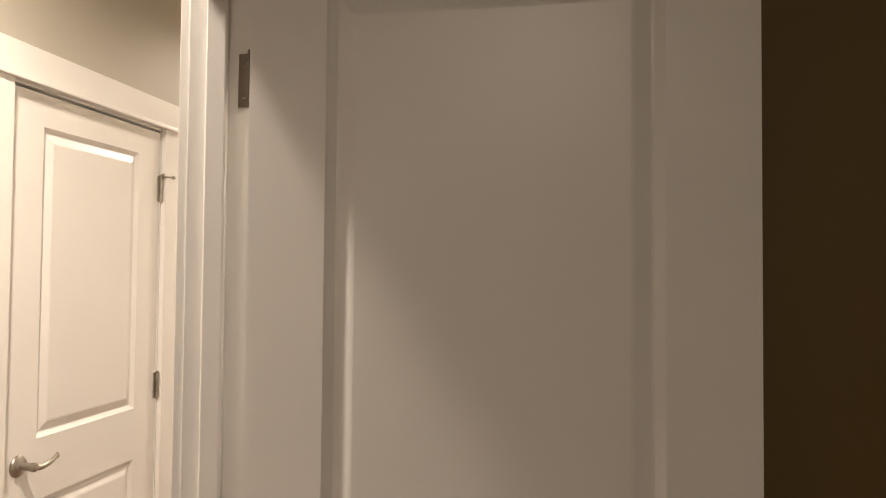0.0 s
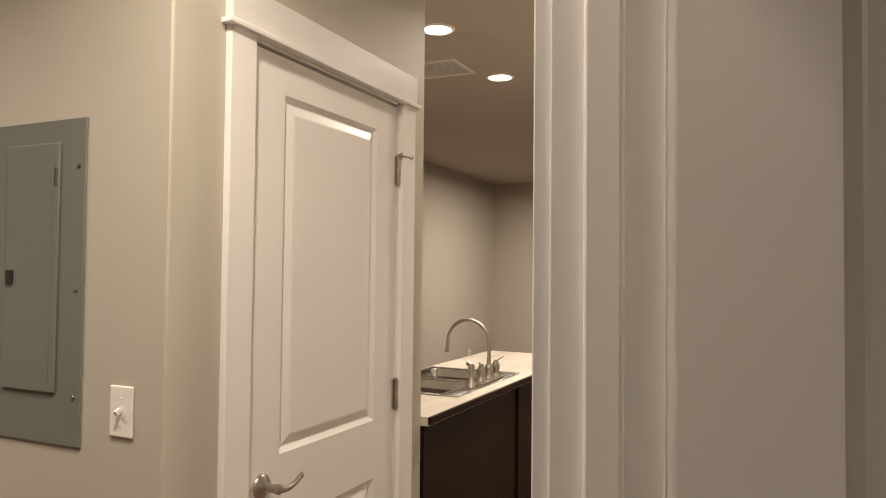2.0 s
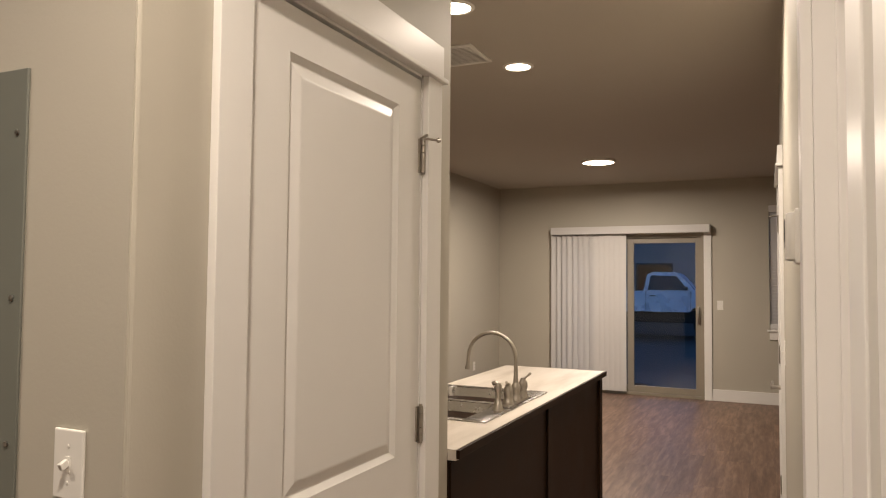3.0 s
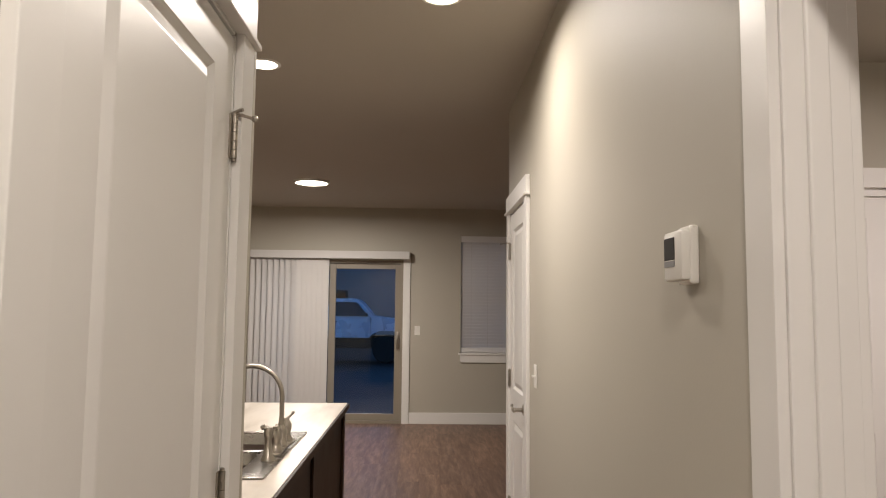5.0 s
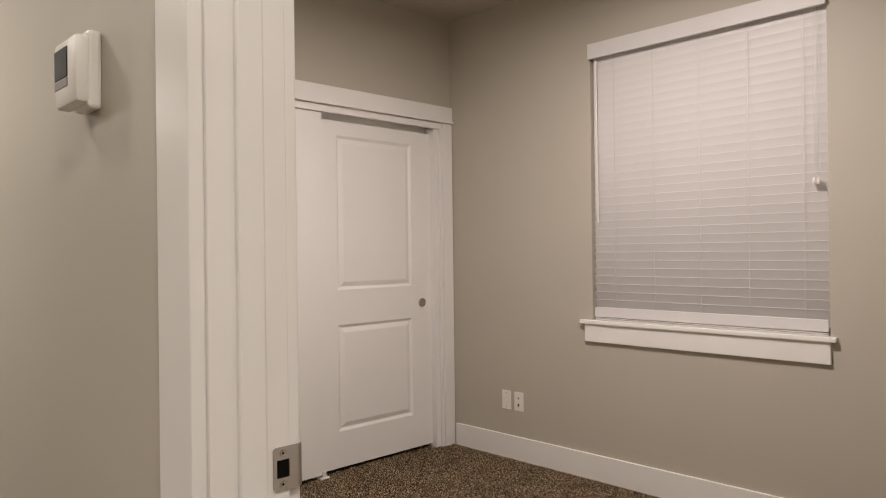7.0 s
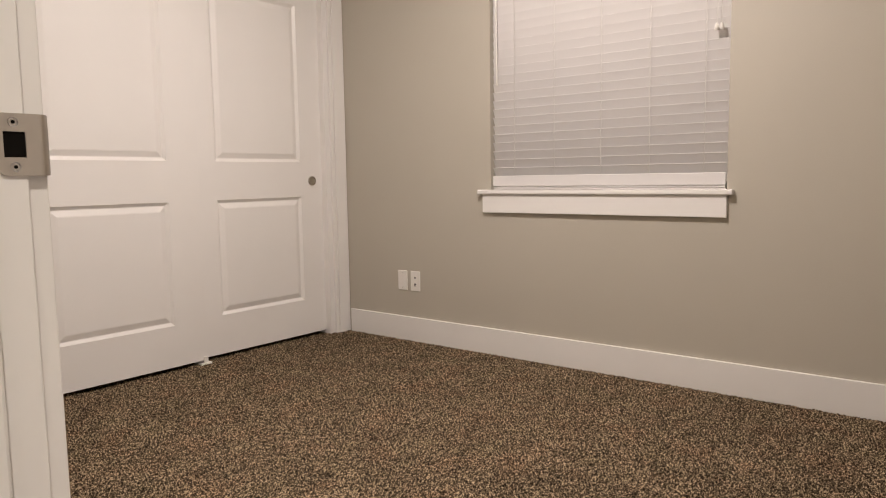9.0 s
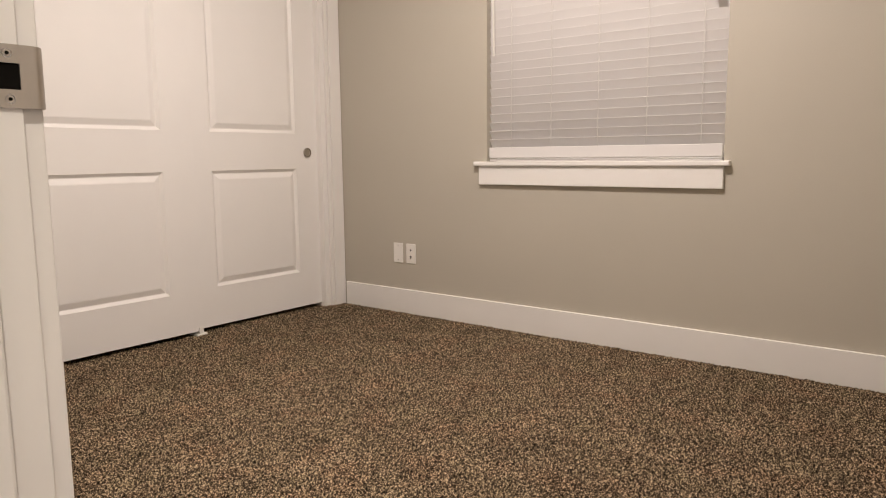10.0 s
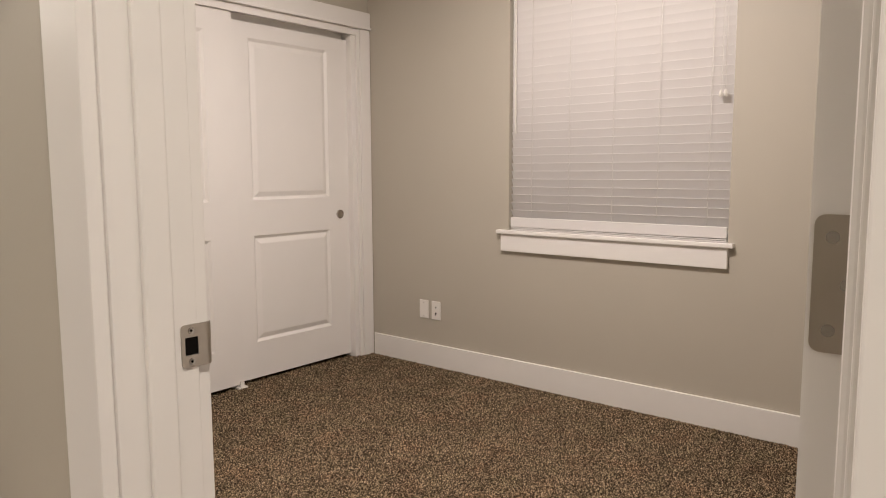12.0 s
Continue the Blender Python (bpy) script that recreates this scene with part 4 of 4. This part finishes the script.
for k in range(14):
    ob = sl if k == 0 else sl.copy()
    if k:
        scene.collection.objects.link(ob)
    ob.matrix_basis = pose(0, -0.136 + k * 0.021, -0.002, 8, 0, 0)

# ---- outdoors ----
structure("ground", boxes((-400, 400, NORTH + 0.16, 800, -0.3, -0.06)), ASPHALT, "dark asphalt parking lot at dusk", "ground")
structure("pavement", boxes((-8, 8, NORTH + 0.17, 13.2, -0.06, 0.0), bevel=0.01), CONCRETE, "damp concrete patio slab", "pavement")


def pickup(m):
    d = thing("pickup_truck", m, "silver pickup truck parked in the lot at dusk", "truck")
    side = [(-3.05, 0.72), (-3.05, 1.22), (-0.78, 1.26), (-0.72, 1.28), (-0.64, 1.72), (-0.50, 1.79), (0.06, 1.79), (0.20, 1.74), (0.58, 1.31), (0.80, 1.27), (1.72, 1.18), (1.90, 1.06), (1.95, 0.78), (1.85, 0.70),
            (1.42, 0.70), (1.34, 0.80), (1.15, 0.89), (0.78, 0.89), (0.58, 0.80), (0.50, 0.70), (-1.70, 0.70), (-1.78, 0.80), (-1.98, 0.89), (-2.35, 0.89), (-2.54, 0.80), (-2.62, 0.70)]
    bm = bmesh.new()
    a = [bm.verts.new((x, -0.90 if z < 1.30 else -0.74, z)) for x, z in side]
    b = [bm.verts.new((x, 0.90 if z < 1.30 else 0.74, z)) for x, z in side]
    for k in range(len(side)):
        j = (k + 1) % len(side)
        bm.faces.new((a[k], a[j], b[j], b[k]))
    bm.faces.new(a[::-1])
    bm.faces.new(b)
    bmesh.ops.bevel(bm, geom=[e for e in bm.edges if len(e.link_faces) == 2 and e.calc_face_angle(0) > 0.6], offset=0.03, segments=2, affect="EDGES", profile=0.5)
    body = part("body", bm, TRUCKPAINT, d, "silver painted body", True)
    bm = bmesh.new()
    q = [bm.verts.new(p) for p in ((-0.60, -0.915, 1.30), (0.46, -0.915, 1.30), (0.14, -0.765, 1.68), (-0.54, -0.765, 1.70))]
    r = [bm.verts.new(v.co + Vector((0, 0.02, 0))) for v in q]
    bm.faces.new(q)
    bm.faces.new(r[::-1])
    for k in range(4):
        bm.faces.new((q[k], q[(k + 1) % 4], r[(k + 1) % 4], r[k]))
    part("side_window", bm, DARKGLASS, body)
    for x in (-0.66, 0.52):
        part("door_seam", boxes((x, x + 0.01, -0.915, -0.895, 0.74, 1.26)), BLACK, body)
    part("chassis", boxes((-2.9, 1.8, -0.80, 0.80, 0.40, 0.72)), RUBBER, d)
    part("door_handle", boxes((-0.55, -0.40, -0.925, -0.895, 1.12, 1.15), bevel=0.004), BLACK, body)
    part("mirror", boxes((0.38, 0.46, -1.02, -0.93, 1.29, 1.39), bevel=0.02), BLACK, body)
    part("front_bumper", boxes((1.84, 2.05, -0.88, 0.88, 0.58, 0.76), bevel=0.02), STEEL, d)
    part("headlight", boxes((1.84, 1.93, -0.89, -0.58, 0.88, 1.02), bevel=0.015), PLASTIC, d)
    for x in (0.96, -2.16):
        for y in (-0.80, 0.80):
            bm = bmesh.new()
            lathe(bm, pose(x, y, 0.37, 90), [(0.24, -0.10), (0.35, -0.11), (0.37, -0.08), (0.37, 0.08), (0.35, 0.11), (0.24, 0.10)], 28)
            wheel = part("wheel", bm, RUBBER, d, "black tyre", True)
            bm = bmesh.new()
            lathe(bm, pose(x, y, 0.37, 90), [(0.24, -0.08), (0.24, 0.09), (0.21, 0.10), (0.19, 0.05), (0.07, 0.06), (0.06, 0.09), (0.02, 0.09)], 20)
            part("rim", bm, STEEL, wheel, "bright steel rim", True)
    return d


pickup(pose(-2.62, 22.4, -0.03))
d = thing("apartment_building", pose(0, 34, -0.06), "grey sided apartment building across the lot", "building")
part("wall", boxes((-22, 22, 0, 8, 0, 6.4)), SIDING, d)
part("roof", boxes((-22.6, 22.6, -0.6, 8.6, 6.4, 6.75), bevel=0.05), ASPHALT, d)
for k in range(9):
    x = -18 + k * 4.4
    for z in (0.9, 3.9):
        wd = part("window", boxes((x - 0.8, x + 0.8, -0.05, 0.02, z, z + 1.5), bevel=0.01), CONCRETE, d)
        part("pane", boxes((x - 0.7, x - 0.03, -0.06, -0.045, z + 0.1, z + 1.4), (x + 0.03, x + 0.7, -0.06, -0.045, z + 0.1, z + 1.4)), DARKGLASS, wd)

# ---- carpet ----
def carpet():
    step = 0.0048
    xs = np.arange(T0 + 0.05, EAST, step)
    ys = np.arange(1.715, CLOSET + 0.16, step)
    nx, ny = len(xs), len(ys)
    rng = np.random.default_rng(3)
    gx, gy = np.meshgrid(xs, ys, indexing="ij")
    low = rng.random((nx // 10 + 2, ny // 10 + 2))
    soft = np.kron(low, np.ones((10, 10)))[:nx, :ny]
    co = np.stack([gx + rng.uniform(-0.0022, 0.0022, gx.shape), gy + rng.uniform(-0.0022, 0.0022, gx.shape), -0.008 + 0.014 * rng.random(gx.shape) + 0.002 * soft], -1).reshape(-1, 3)
    idx = np.arange(nx * ny).reshape(nx, ny)
    quads = np.stack([idx[:-1, :-1], idx[1:, :-1], idx[1:, 1:], idx[:-1, 1:]], -1).reshape(-1, 4)
    me = bpy.data.meshes.new("carpet")
    me.vertices.add(len(co))
    me.vertices.foreach_set("co", co.ravel())
    me.loops.add(quads.size)
    me.loops.foreach_set("vertex_index", quads.ravel().astype(np.int32))
    me.polygons.add(len(quads))
    me.polygons.foreach_set("loop_start", np.arange(0, quads.size, 4, dtype=np.int32))
    me.update(calc_edges=True)
    me.polygons.foreach_set("use_smooth", [True] * len(quads))
    me.materials.append(CARPET)
    return tagged(new("carpet", me), "brown flecked cut-pile bedroom carpet", "carpet", kind="stuff")


carpet()

# ---- plank floor of hall, kitchen and living room ----
planks = thing("plank_floor", pose(0, 0, 0), "brown wood-look plank floor", "floor", kind="structure")
PW, PL = 0.18, 1.22
bm = boxes((0.0001, PW - 0.0001, 0.0001, PL - 0.0001, -0.008, 0.0))
top = [e for e in bm.edges if all(abs(v.co.z) < 1e-6 for v in e.verts)]
bmesh.ops.bevel(bm, geom=top, offset=0.0003, segments=1, affect="EDGES")
first = part("plank", bm, PLANK, planks)
rnd = random.Random(5)
k = 0
for i in range(22):
    x = WEST + 0.62 + i * PW
    y = 3.3 - rnd.uniform(0, PL)
    while y < NORTH:
        if not (x > -0.10 and y < 5.0) and x < 0.75:
            ob = first if k == 0 else first.copy()
            if k:
                scene.collection.objects.link(ob)
            ob.location = (x, y, 0.0)
            k += 1
        y += PL
bm = bmesh.new()
for x0, x1, y0, y1 in ((WEST, WEST + 0.62, 2.0, NORTH), (WEST, -0.11, -2.2, 2.1), (0.95, 5.9, 6.12, NORTH), (T1, 2.9, -2.2, 1.6), (WEST + 0.62, -0.11, 2.0, 3.3)):
    box(bm, x0, x1, y0, y1, -0.0095, -0.0055)
structure("floor_edge", bm, PLANK, "brown wood-look plank floor beyond the traffic lanes", "floor")
